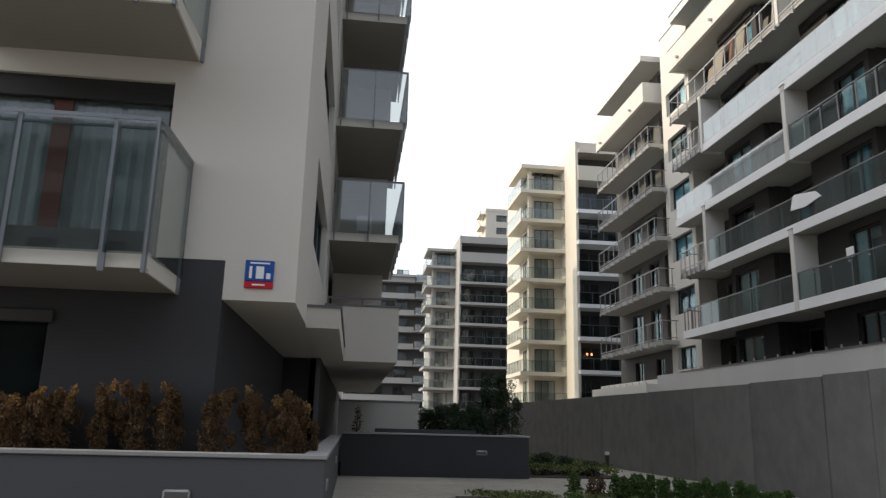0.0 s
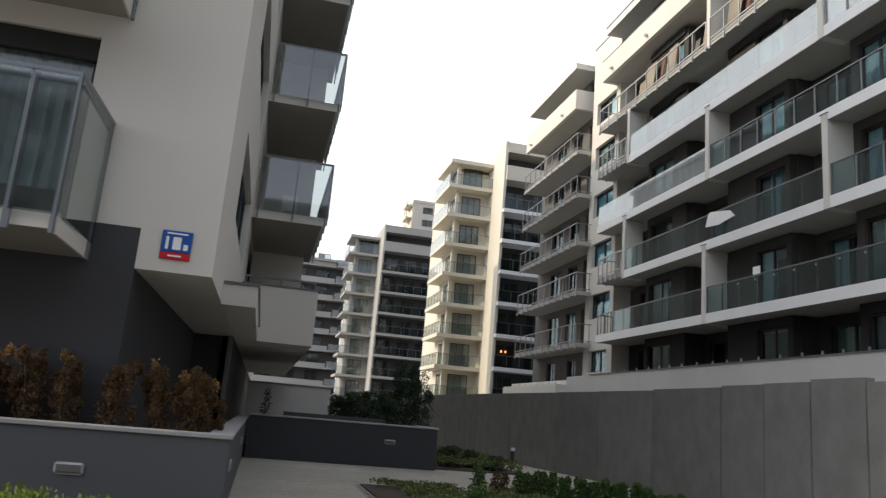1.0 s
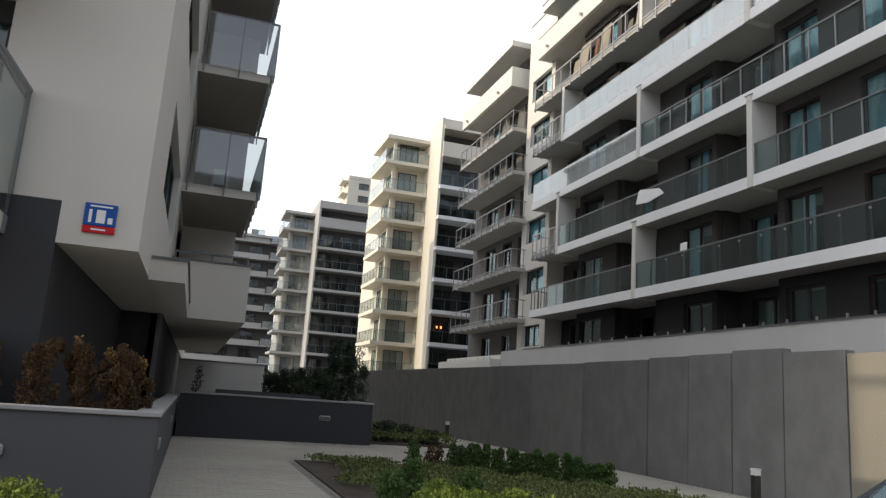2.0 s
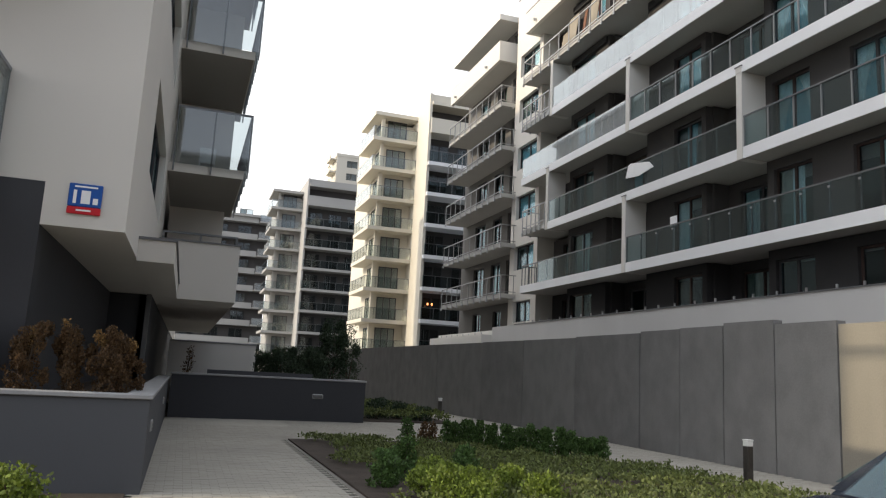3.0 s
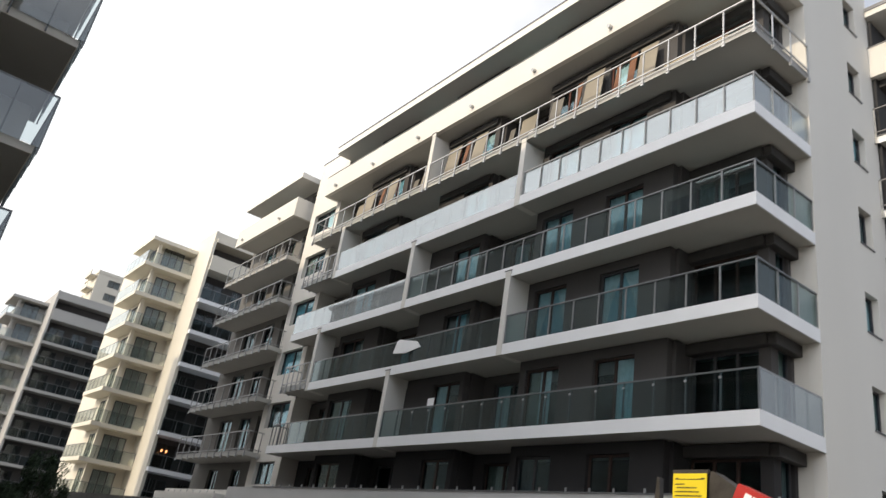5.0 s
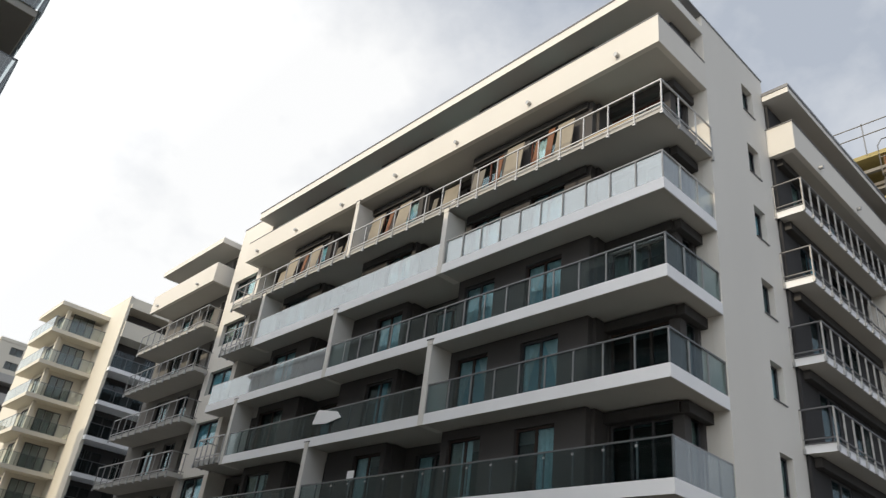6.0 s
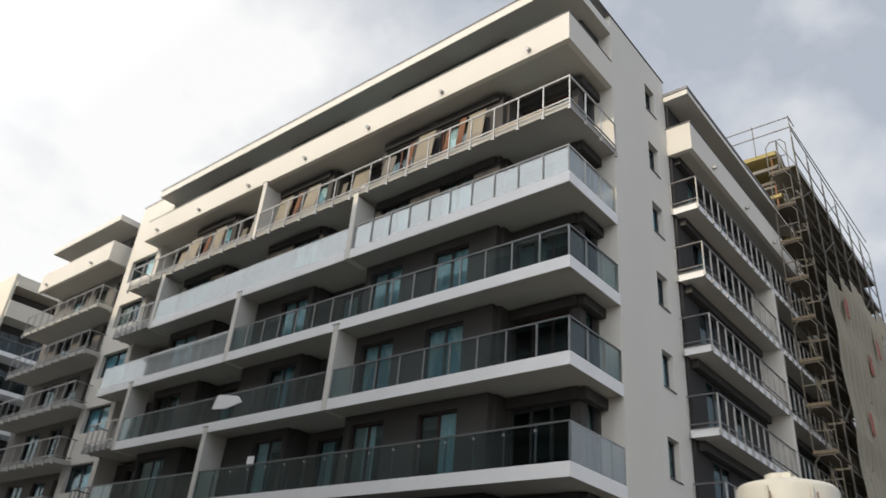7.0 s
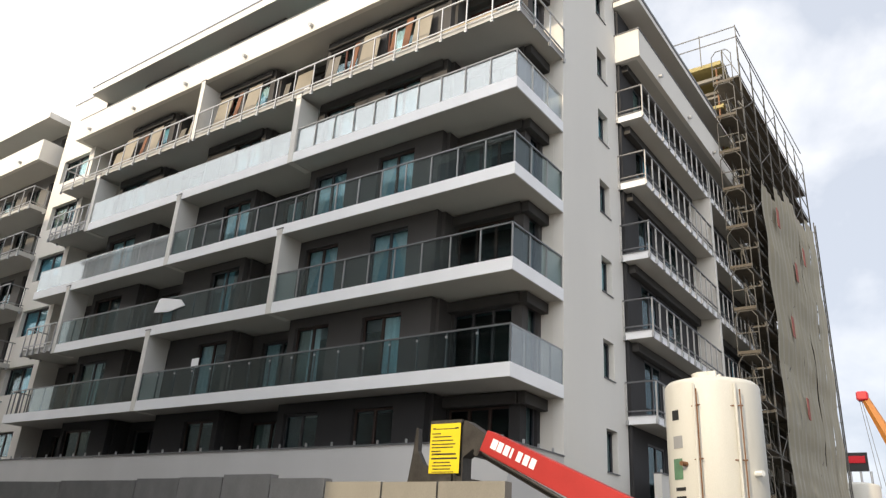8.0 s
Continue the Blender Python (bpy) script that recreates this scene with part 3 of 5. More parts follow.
# white strip wall with windows beside the loggias
strip_win = [(26.5, 29.0, level(k) + 1.2, level(k) + 2.55) for k in range(1, 6)] + [(26.7, 28.9, 4.45, 5.6)]
facade("strip_wall", "x", 0.9, 1.25, 26.05, 29.6, -0.3, TOP, strip_win, WHITE, home)
for k, (a, b, c, d) in enumerate(strip_win):
    window("x", 1.1, 1, a, b, c, d, home, FRAMEG, 2, ["t.", "wt", "t", ".b", "w.", ""][k])
part("strip_return", G().box(1.253, 3.3, 26.05, 26.3, -0.3, TOP), WHITE, home)
part("coping", G().box(0.87, 3.3, 26.0, 29.6, TOP, TOP + 0.06), COPING, home)

# ground floor parapet
part("base_wall", G().box(0, 0.25, 0, 29.6, -0.3, 4.17), BASEW, home)
part("base_wall", G().box(0.25, 3.0, 0, 0.25, -0.3, 4.17), BASEW, home)
part("terrace_floor", G().box(0.25, 0.898, 0.25, 29.6, 2.9, 3.23).box(0.898, 3.4, 0.25, 26.04, 2.9, 3.23), RAW, home)
part("coping", G().box(-0.03, 0.3, 0.0, 26.6, 4.172, 4.21).box(-0.03, 3.0, -0.03, -0.001, 4.172, 4.21), COPING, home)
stub = shared(("stub",), lambda: G().box(-0.025, 0.025, -0.025, 0.025, 0, 0.13).mesh("rail_stub", METAL))
for i in range(27):
    piece("rail_stub", stub, home, (0.12, 0.25 + i * 0.98 + 0.12 * math.sin(i * 5.0), 4.21))
for x in (0.9, 1.7, 2.5):
    piece("rail_stub", stub, home, (x, 0.08, 4.21))


def band(k, y0, y1, thick, material=FASCIA):
    """One balcony slab with its white edge board and painted underside."""
    z = level(k)
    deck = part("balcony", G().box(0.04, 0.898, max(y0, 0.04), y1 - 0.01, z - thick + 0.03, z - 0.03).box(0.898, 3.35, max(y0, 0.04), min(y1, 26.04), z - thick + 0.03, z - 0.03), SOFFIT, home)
    edge = G().box(0, 0.04, y0, y1, z - thick, z)
    if y0 == 0:
        edge.box(0.04, 3.0, 0, 0.04, z - thick, z)
    part("fascia", edge, material, deck, "smooth white edge board" if material == FASCIA else "")
    part("end_board", G().box(0.04, 0.898, y1 - 0.008, y1, z - thick, z), material, deck)
    return deck


E_ = 0.06
ends = {1: 26.1, 2: 26.0, 3: 26.4, 4: 26.45, 5: 26.5}
d1 = band(1, 0, ends[1], 0.38)
railing(d1, [(3.0, E_), (E_ + 0.03, E_)], level(1), 1.05, 0.7, GDUST, POSTM)
railing(d1, [(E_, E_), (E_, 16.12)], level(1), 1.05, 0.98, GTINT, clamps=True)
railing(d1, [(E_, 16.42), (E_, 24.1)], level(1), 1.05, 1.0, GTINT)
railing(d1, [(E_, 24.1), (E_, 26.0), (0.88, 26.0)], level(1), 1.05, 0.38, None)
d2 = band(2, 0, 23.15, 0.38)
railing(d2, [(3.0, E_), (E_, E_), (E_, 9.37)], level(2), 1.05, 0.98, GTINT, POSTM, side=-1, bar=RAILM)
railing(d2, [(E_, 9.67), (E_, 23.05)], level(2), 1.05, 1.05, GTINT)
d3 = band(3, 0, ends[3], 0.38)
railing(d3, [(3.0, E_), (E_, E_), (E_, 15.95)], level(3), 1.05, 0.98, GTINT, POSTM, side=-1, bar=RAILM)
railing(d3, [(E_, 16.25), (E_, 26.3), (0.88, 26.3)], level(3), 1.05, 1.0, GFROST, WINGM, wide=0.014, thick=0.03)
d4 = band(4, 0, 23.0, 0.38)
railing(d4, [(3.0, E_), (E_, E_), (E_, 9.43)], level(4), 1.05, 0.98, GFROST, WINGM, side=-1, wide=0.014, thick=0.03, clamps=True)
railing(d4, [(E_, 9.73), (E_, 22.9)], level(4), 1.05, 1.0, GFROST, WINGM, wide=0.014, thick=0.03)
for k, y0, y1 in ((2, 23.35, ends[2]), (4, 23.2, ends[4])):
    d = band(k, y0, y1, 0.24, RAW)
    railing(d, [(E_ - 0.1, y0 + 0.05), (E_ - 0.1, y1 - 0.05), (0.88, y1 - 0.05)], level(k), 1.05, 0.5, None, METAL, 0.2, True)
d5 = band(5, 0, ends[5], 0.26, RAW)
railing(d5, [(3.0, -0.04), (-0.04, -0.04), (-0.04, 15.9)], level(5) - 0.1, 1.1, 0.98, None, METAL, 0.2, True)
railing(d5, [(-0.04, 16.2), (-0.04, 26.45), (0.88, 26.45)], level(5) - 0.1, 1.1, 0.98, None, METAL, 0.2, True)
# partition fins, alternating from floor to floor
for k, ys in ((1, (16.27,)), (2, (9.52, 23.25)), (3, (16.1,)), (4, (9.58, 23.1)), (5, (16.05,))):
    for y in ys:
        top = level(k + 1) - 0.17
        part("partition", G().box(-0.015, 0.94, y - 0.13, y + 0.13, level(k) - (0.38 if k != 5 else 0.2), level(k + 1) - 0.36).box(-0.03, -0.001, y - 0.13, y + 0.13, level(k + 1) - 0.36, top), GREYW, home)
        part("partition_cap", G().box(-0.05, 0.03, y - 0.17, y + 0.17, top, top + 0.03), COPING, home)
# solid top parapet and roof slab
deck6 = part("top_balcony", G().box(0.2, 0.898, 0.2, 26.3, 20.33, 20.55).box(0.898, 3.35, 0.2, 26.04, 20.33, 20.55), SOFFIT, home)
part("parapet", G().box(0, 0.2, 0, 26.5, 20.3, 21.52).box(0.2, 3.0, 0, 0.2, 20.3, 21.52).box(0.2, 0.898, 26.3, 26.5, 20.3, 21.52), WHITE, deck6)
part("coping", G().box(-0.02, 0.22, -0.02, 26.52, 21.522, 21.56).box(0.22, 3.0, -0.02, 0.22, 21.522, 21.56), COPING, deck6)
spout = shared(("spout",), lambda: fixed(G().rod((0, 0, 0), (-0.17, 0, -0.03), 0.08, 10).mesh("water_spout", METAL)))
for y in (1.6, 5.56, 9.47, 13.37, 17.38, 21.38, 25.2):
    piece("water_spout", spout, home, (0.0, y, 20.6))
roof = part("roof", G().box(-0.04, 2.998, 0.0, 26.04, 22.95, 23.35), GREYW, home)
part("roof_slab", G().box(3.0, 20, 0.36, 26.04, 22.95, 23.35), GREYW, home)
part("roof_upstand", G().box(1.3, 20, 0.4, 29.5, 23.352, 23.7), GREYW, home)
part("roof_edge", G().box(-0.07, 0.1, -0.03, 26.07, 23.352, 23.41).box(0.1, 0.6, -0.03, 0.1, 23.352, 23.41), COPING, roof)
# things left on the balconies
board = tagged(part("insulation_board", G().prism([(14.2, level(2) + 0.55), (15.2, level(2) + 0.42), (16.1, level(2) + 0.52), (15.9, level(2) + 1.0), (15.75, level(2) + 1.06), (14.5, level(2) + 0.82)], "x", -0.06, -0.02), SIGNW), "white board hung over the glass balustrade", "board")
tagged(part("paper_sheet", G().cut(0.28, 0.30, 13.2, 13.6, level(1) + 1.06, level(1) + 1.42, 0.005).box(0.27, 0.31, 13.38, 13.42, level(1), level(1) + 1.08), SIGNW), "white panel on a stand behind the balustrade", "panel")


plank = thing("plank_stack", "pale new planks lying on the bare balcony edge", "planks")
for i, (y0, y1) in enumerate(((0.9, 2.9), (1.3, 3.3), (2.2, 3.6))):
    part("plank", G().cut(0.08 + i * 0.1, 0.2 + i * 0.1, y0, y1, level(5) - 0.03, level(5) + 0.17 + 0.05 * i, 0.01), PALEW, plank)
tagged(part("plastic_sheet", G().prism([(9.15, level(5) - 0.03), (9.75, level(5) - 0.03), (9.65, level(5) + 0.2), (9.5, level(5) + 0.34), (9.35, level(5) + 0.15)], "x", 0.2, 0.26), SIGNW), "crumpled white plastic sheet standing on the bare balcony", "sheet")
ORANGEB = mat("orange_brown_board", (0.17, 0.068, 0.028), 0.7, scale=3, vary=0.25, grain=40, bump=0.1)


def leaning_board(y, wide, tall, foot, material, label):
    """A sheet that leans with its head against the loggia wall."""
    g, head, z = G(), foot + 0.25, level(5) - 0.03
    n = [(foot, z), (foot + 0.025, z), (head + 0.025, z + tall), (head, z + tall)]
    g.v = [(n[b][0], yy, n[b][1]) for yy in (y, y + wide) for b in range(4)]
    g.f = [(0, 1, 2, 3), (7, 6, 5, 4)] + [(b, 4 + b, 4 + (b + 1) % 4, (b + 1) % 4) for b in range(4)]
    tagged(part("leaning_board", g, material), label, "board", "boards on the bare balcony")


for y, wide, tall, foot, kind in ((3.9, 0.75, 1.95, 0.4, "b"), (4.75, 0.3, 1.9, 0.35, "o"), (5.5, 0.2, 1.7, 0.4, "o"), (6.3, 0.85, 2.0, 0.4, "b"), (7.3, 0.25, 1.8, 0.35, "o"), (8.3, 0.6, 1.6, 0.4, "d"), (10.3, 0.9, 2.0, 0.9, "b"), (11.6, 0.3, 1.8, 0.9, "d"), (12.8, 0.8, 1.9, 0.4, "b"), (13.9, 0.25, 1.8, 0.35, "o"), (14.6, 0.9, 1.9, 0.4, "b"), (17.3, 0.9, 1.9, 0.9, "b"), (18.5, 0.4, 1.7, 0.9, "d"), (19.6, 0.8, 1.9, 0.4, "b"), (20.7, 0.25, 1.8, 0.4, "o"), (21.6, 0.9, 1.9, 0.4, "b"), (23.4, 0.8, 1.9, 0.9, "b")):
    m, label = {"b": (BEIGE, "beige wall board leaning against the loggia wall"), "o": (ORANGEB, "narrow orange-brown board leaning against the loggia wall"), "d": (RAWD, "dark grey board leaning against the loggia wall")}[kind]
    leaning_board(y, wide, tall, foot, m, label)


# ---- balcony stacks beyond the white strip, and round the corner ----
def bare_balcony(parent, axis, front, back, u0, u1, z, ends_at, thick=0.26, pitch=0.98):
    """An unfinished balcony: raw slab, bracketed posts and bars. ends_at: which ends have a return."""
    a, b = sorted((front, back))
    d = part("balcony", G().box(*slab3(axis, a, b, u0, u1, z - thick, z - 0.03)), SOFFIT, parent)
    o = front - 0.05 if front < back else front + 0.05
    strip = G().box(*slab3(axis, o + 0.02, front - 0.001, u0, u1, z - thick + 0.02, z))
    part("fascia", strip, RAW, d)
    line = [(o, u0 + 0.03), (o, u1 - 0.03)]
    if "a" in ends_at:
        line.insert(0, (back - 0.02, u0 + 0.03))
    if "b" in ends_at:
        line.append((back - 0.02, u1 - 0.03))
    if axis == "y":
        line = [(u, p) for p, u in line]
    railing(d, line, z - 0.05, 1.08, pitch, None, POSTM, 0.2, True)
    return d


annex = thing("apartment_building", "cream apartment block with stacked bare balconies and flat roof", "building")
ann_win = [(u, u + 1.5, level(k) + 0.05, level(k) + 2.2) for k in range(1, 7) for u in (30.1, 32.5)] + [(35.2, 37.0, level(k) + 0.05, level(k) + 2.2) for k in range(1, 7)]
ann_win += [(32.2, 33.4, 3.4, 5.4), (35.4, 36.8, 3.4, 5.4)]
# the wall behind the balconies is darker than the block's other walls
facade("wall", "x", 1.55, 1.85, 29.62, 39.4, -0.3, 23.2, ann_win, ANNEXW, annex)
for i, (a, b, c, d) in enumerate(ann_win):
    window("x", 1.68, 1, a, b, c, d, annex, FRAMEG, 2, ("", ".b", "b.", ".w", "")[(i * 3) % 5])
part("wall", G().box(1.86, 20, 39.1, 39.4, -0.3, 23.2), WHITE, annex)
for k in range(1, 6):
    bare_balcony(annex, "x", 0.05, 1.55, 29.62 - 0.25 * (5 - k), 38.8, level(k) - 0.12, "a")
a6 = part("top_balcony", G().box(0.2, 1.55, 30.4, 38.8, 20.3, 20.5), SOFFIT, annex)
part("parapet", G().box(0.0, 0.2, 30.2, 39.0, 20.25, 21.5).box(0.2, 1.55, 30.2, 30.4, 20.25, 21.5), WHITE, a6)
for y in (32.2, 37.85):
    piece("water_spout", spout, annex, (0.0, y, 20.55))
part("roof", G().box(-0.05, 20, 30.25, 38.6, 22.9, 23.25), GREYW, annex)
part("base_wall", G().box(0.0, 0.25, 29.62, 39.0, -0.3, 4.0).box(-0.6, 0.0, 29.7, 39.0, -0.3, 3.75), GREYW, annex)
for i in range(8):
    piece("rail_stub", stub, annex, (-0.4, 30.2 + i, 3.75))

wing = thing("apartment_building", "white apartment wing with long rows of unfinished balconies", "building")
WX, WY, WE = 7.5, -1.03, 22.4
wing_at = (9.0, 11.8, 16.6, 19.6)
wing_win = [(u, u + 1.6, 6.04 + 2.86 * k, 8.3 + 2.86 * k) for k in range(5) for u in wing_at] + [(u, u + 1.6, 3.4, 5.4) for u in wing_at]
# the wing's back wall is near-black so that its balconies look shaded
facade("wall", "y", -0.12, -0.005, 7.66, WE + 0.4, -0.3, 22.6, wing_win, DEEP, wing)
for i, (a, b, c, d) in enumerate(wing_win):
    window("y", -0.1, 1, a, b, c, d, wing, FRAMEG, 2, ("", ".t", "", "b.", "")[(i * 3) % 5])
for k in range(1, 6):
    zz = 6.04 + 2.86 * (k - 1)
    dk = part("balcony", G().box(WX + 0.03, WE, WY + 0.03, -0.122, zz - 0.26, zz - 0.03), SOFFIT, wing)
    # dark boxes added under the ceilings to deepen the shade in the wing
    for a, b in ((WX + 0.4, 15.2), (15.8, WE - 0.1)):
        part("shutter_box", G().cut(a, b, -0.37, -0.125, zz + 2.27, zz + 2.59, 0.01), SHUTTER, wing)
    part("fascia", G().box(WX, WE, WY, WY + 0.03, zz - 0.26, zz).box(WX, WX + 0.03, WY + 0.03, -0.005, zz - 0.26, zz), FASCIA, dk)
    railing(dk, [(WX - 0.03, -0.03), (WX - 0.03, WY - 0.03), (15.35, WY - 0.03)], zz + 0.02, 1.12, 0.7, None, WINGM, 0.2, True, thick=0.06, wide=0.034, bar=COPING)
    railing(dk, [(15.65, WY - 0.03), (WE, WY - 0.03)], zz + 0.02, 1.12, 0.7, None, WINGM, 0.2, True, thick=0.06, wide=0.034, bar=COPING)
    if k < 5:
        part("partition", G().box(15.37, 15.63, WY - 0.06, -0.122, zz, zz + 2.6), WHITE, wing)
w6 = part("top_balcony", G().box(WX + 0.2, WE, WY + 0.2, -0.122, 20.05, 20.3), SOFFIT, wing)
part("parapet", G().box(WX, WE, WY, WY + 0.2, 20.0, 21.28).box(WX, WX + 0.2, WY + 0.2, -0.005, 20.0, 21.28), WHITE, w6)
part("coping", G().box(WX - 0.03, WE, WY - 0.03, WY + 0.23, 21.282, 21.32).box(WX - 0.03, WX + 0.23, WY + 0.23, -0.005, 21.282, 21.32), COPING, w6)
for x in (9.63, 13.26, 16.84, 20.2):
    piece("water_spout", spout, wing, (x, WY, 20.3), math.pi / 2)
part("roof", G().box(WX - 0.05, WE + 0.4, WY - 0.05, -0.04, 22.7, 23.05).box(7.66, WE + 0.4, -0.035, 2.0, 22.7, 23.05), GREYW, wing)
part("roof_edge", G().box(WX - 0.08, WE + 0.4, WY - 0.08, WY - 0.051, 22.95, 23.1).box(WX - 0.08, WX - 0.051, WY - 0.05, -0.04, 22.95, 23.1), COPING, wing)
part("base_wall", G().box(7.66, WE, WY, WY + 0.25, -0.3, 4.25), GREYW, wing)
part("coping", G().box(7.66, WE, WY - 0.03, WY + 0.28, 4.252, 4.29), COPING, wing)
for i in range(12):
    piece("rail_stub", stub, wing, (8.0 + i * 0.8, WY + 0.12, 4.29))
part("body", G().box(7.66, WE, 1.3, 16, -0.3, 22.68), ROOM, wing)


# ---- near building with the blue plate ----
near = thing("apartment_building", "pale apartment building with charcoal ground floor and glass balconies", "building")
FL = 3.1
LT = 24.4
SX, FY, SZ = -16.98, 0.09, 2.84
fdoor = [(-24.5, -18.77, 3.16 + FL * i, 5.8 + FL * i) for i in range(6)]
low_win = (-24.0, -19.95, 1.25, 2.62)
facade("front_wall", "y", FY, FY + 0.35, -40, SX, SZ + 0.04, LT, fdoor + [(-40, -17.9, SZ + 0.04, 3.39)], LPLASTER, near)
facade("ground_floor_wall", "y", FY + 0.002, FY + 0.35, -40, -17.9, -0.3, 3.388, [low_win], DARK, near, "charcoal plaster wall")
part("ground_floor_wall", G().box(-18.2, -17.9, FY + 0.352, 9.2, -0.3, SZ + 0.045), DARK, near)
part("ground_floor_wall", G().box(-22, -17.1, 9.2, 9.5, -0.3, SZ + 0.045), DARK, near)
part("ground_floor_wall", G().box(-17.25, -17.0, 9.2, 56, -0.3, SZ + 0.045), DARK, near)
part("post", G().box(-17.1, -17.0, 9.0, 9.12, -0.3, SZ + 0.045), COPING, near)
side_win = [(3.0, 8.0, 4.35 + FL * i, 5.9 + FL * i) for i in range(6)]
facade("side_wall", "x", SX - 0.35, SX, FY + 0.352, 56, SZ + 0.04, LT, side_win + [(10.6, 19.0, 4.28, 5.7)] + [(10.6, 13.0, 6.0 + FL * i, 8.3 + FL * i) for i in range(5)], LPLASTER, near)
part("underside", G().box(-18.25, SX - 0.352, FY + 0.353, 56, SZ + 0.042, SZ + 0.12), LPLASTER, near)
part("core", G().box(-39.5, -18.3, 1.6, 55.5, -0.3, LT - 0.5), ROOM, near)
part("wall", G().box(-40, -39.7, 0.45, 56, -0.3, LT).box(-39.7, SX - 0.35, 55.7, 56, -0.3, LT), LPLASTER, near)
part("roof", G().box(-40, SX + 0.3, FY - 0.2, 56.2, LT, LT + 0.3), LPLASTER, near)
for i, (a, b, c, d) in enumerate(fdoor):
    window("y", FY + 0.16, 1, a, b, c, d, near, FRAME, 4, "wwwwwwww", GWINL)
    # black box added where the window's top glass only looks dark
    part("shutter_box", G().cut(a, b, FY + 0.06, FY + 0.157, d - 0.3, d - 0.004, 0.01), INK, near, "black band standing in for the dark window top")
    part("mullion", G().box(-20.32, -20.08, FY + 0.13, FY + 0.158, c, d - 0.302), FRAMER, near, "wide dark red-brown mullion")
window("y", FY + 0.16, 1, *low_win, near, FRAMEG, 3, "")
part("shutter_box", G().cut(-24.0, -19.9, FY - 0.05, FY + 0.0, 2.5, 2.66, 0.01), SHUTTER, near)
for i, (a, b, c, d) in enumerate(side_win):
    window("x", SX - 0.14, -1, a, b, c, d, near, FRAMEG, 3, "b.w")
# solid terrace boxes over the entrance
part("terrace_box", G().box(SX + 0.001, -16.45, 2.45, 2.65, SZ, 3.17).box(-16.62, -16.45, 2.65, 9.1, SZ, 3.17).box(SX + 0.001, -16.62, 2.65, 9.1, SZ, SZ + 0.2), LPLASTER, near)
part("coping", G().box(SX + 0.001, -16.42, 2.42, 2.68, 3.172, 3.21).box(-16.65, -16.42, 2.68, 9.1, 3.172, 3.21), COPING, near)
part("terrace_box", G().box(SX + 0.001, -15.13, 9.12, 9.32, SZ, 4.2).box(-15.33, -15.13, 9.32, 30.0, SZ, 4.2).box(SX + 0.001, -15.33, 9.32, 30.0, SZ, SZ + 0.2), LPLASTER, near)
tb = part("coping", G().box(SX + 0.001, -15.1, 9.09, 9.35, 4.202, 4.24).box(-15.36, -15.1, 9.35, 30.0, 4.202, 4.24), COPING, near)
railing(tb, [(-16.9, 9.22), (-15.22, 9.22), (-15.22, 29.9)], 4.24, 0.2, 1.0, None, RAILM, 0.0)
# glass balconies along the side, each closed at its far end
for i in range(6):
    zb = 5.88 + FL * i
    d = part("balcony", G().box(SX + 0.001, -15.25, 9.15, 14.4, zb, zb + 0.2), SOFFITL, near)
    part("fascia", G().box(SX + 0.001, -15.22, 9.12, 9.148, zb - 0.01, zb + 0.2).box(-15.249, -15.22, 9.15, 14.4, zb - 0.01, zb + 0.2), LPLASTER, d)
    railing(d, [(SX + 0.12, 9.07), (-15.14, 9.07), (-15.14, 14.4)], zb + 0.2, 1.42, 0.86, GBALC, RAILM, 0.2, side=-1)
    part("screen", G().box(SX + 0.001, -15.42, 13.4, 13.6, zb + 0.201, zb + 3.09), LPLASTER, d)
part("rear_bay", G().box(SX + 0.001, -15.44, 13.62, 29.98, SZ + 0.202, LT - 0.02), LPLASTER, near)
# unseen block added high up to shade the white building's corner
part("upper_bay", G().box(-30, SX, -2.1, FY - 0.001, 16.6, LT - 0.01), LPLASTER, near)
# glass balconies on the front
for i in range(2):
    zb = 2.93 + 3.2 * i
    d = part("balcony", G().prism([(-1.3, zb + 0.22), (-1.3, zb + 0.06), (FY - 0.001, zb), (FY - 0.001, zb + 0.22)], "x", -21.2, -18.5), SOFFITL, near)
    part("fascia", G().box(-21.2, -18.47, -1.34, -1.302, zb + 0.04, zb + 0.22).box(-18.498, -18.47, -1.3, FY - 0.001, zb + 0.0, zb + 0.22), LPLASTER, d)
    railing(d, [(-18.94, -1.39), (-18.5, -1.39), (-18.45, FY - 0.03)], zb + 0.2, 1.56, 1.6, GBALC, RAILB, 0.22, thick=0.07, side=-1, wide=0.035)
    railing(d, [(-21.04, -1.39), (-19.99, -1.39)], zb + 0.2, 1.56, 1.05, GBALC, RAILB, 0.22, thick=0.07, side=-1, wide=0.035)
    piece("glass_panel", shared(("front_pane",), lambda: G().box(-19.94, -18.98, -1.426, -1.414, -0.02, 1.51).mesh("glass_panel", GBALC)), d, (0, 0, zb + 0.2))
    part("handrail", G().box(-19.97, -18.96, -1.425, -1.355, zb + 1.715, zb + 1.76), RAILB, d)
    part("lower_rail", G().box(-21.2, -18.45, -1.40, -1.37, zb + 1.62, zb + 1.65).box(-18.48, -18.45, -1.37, FY, zb + 1.62, zb + 1.65), RAILB, d)
    part("kick_panel", G().box(-21.2, -18.5, -1.3, -1.27, zb + 0.221, zb + 0.46), RAILM, d, "dark grey kick panel")
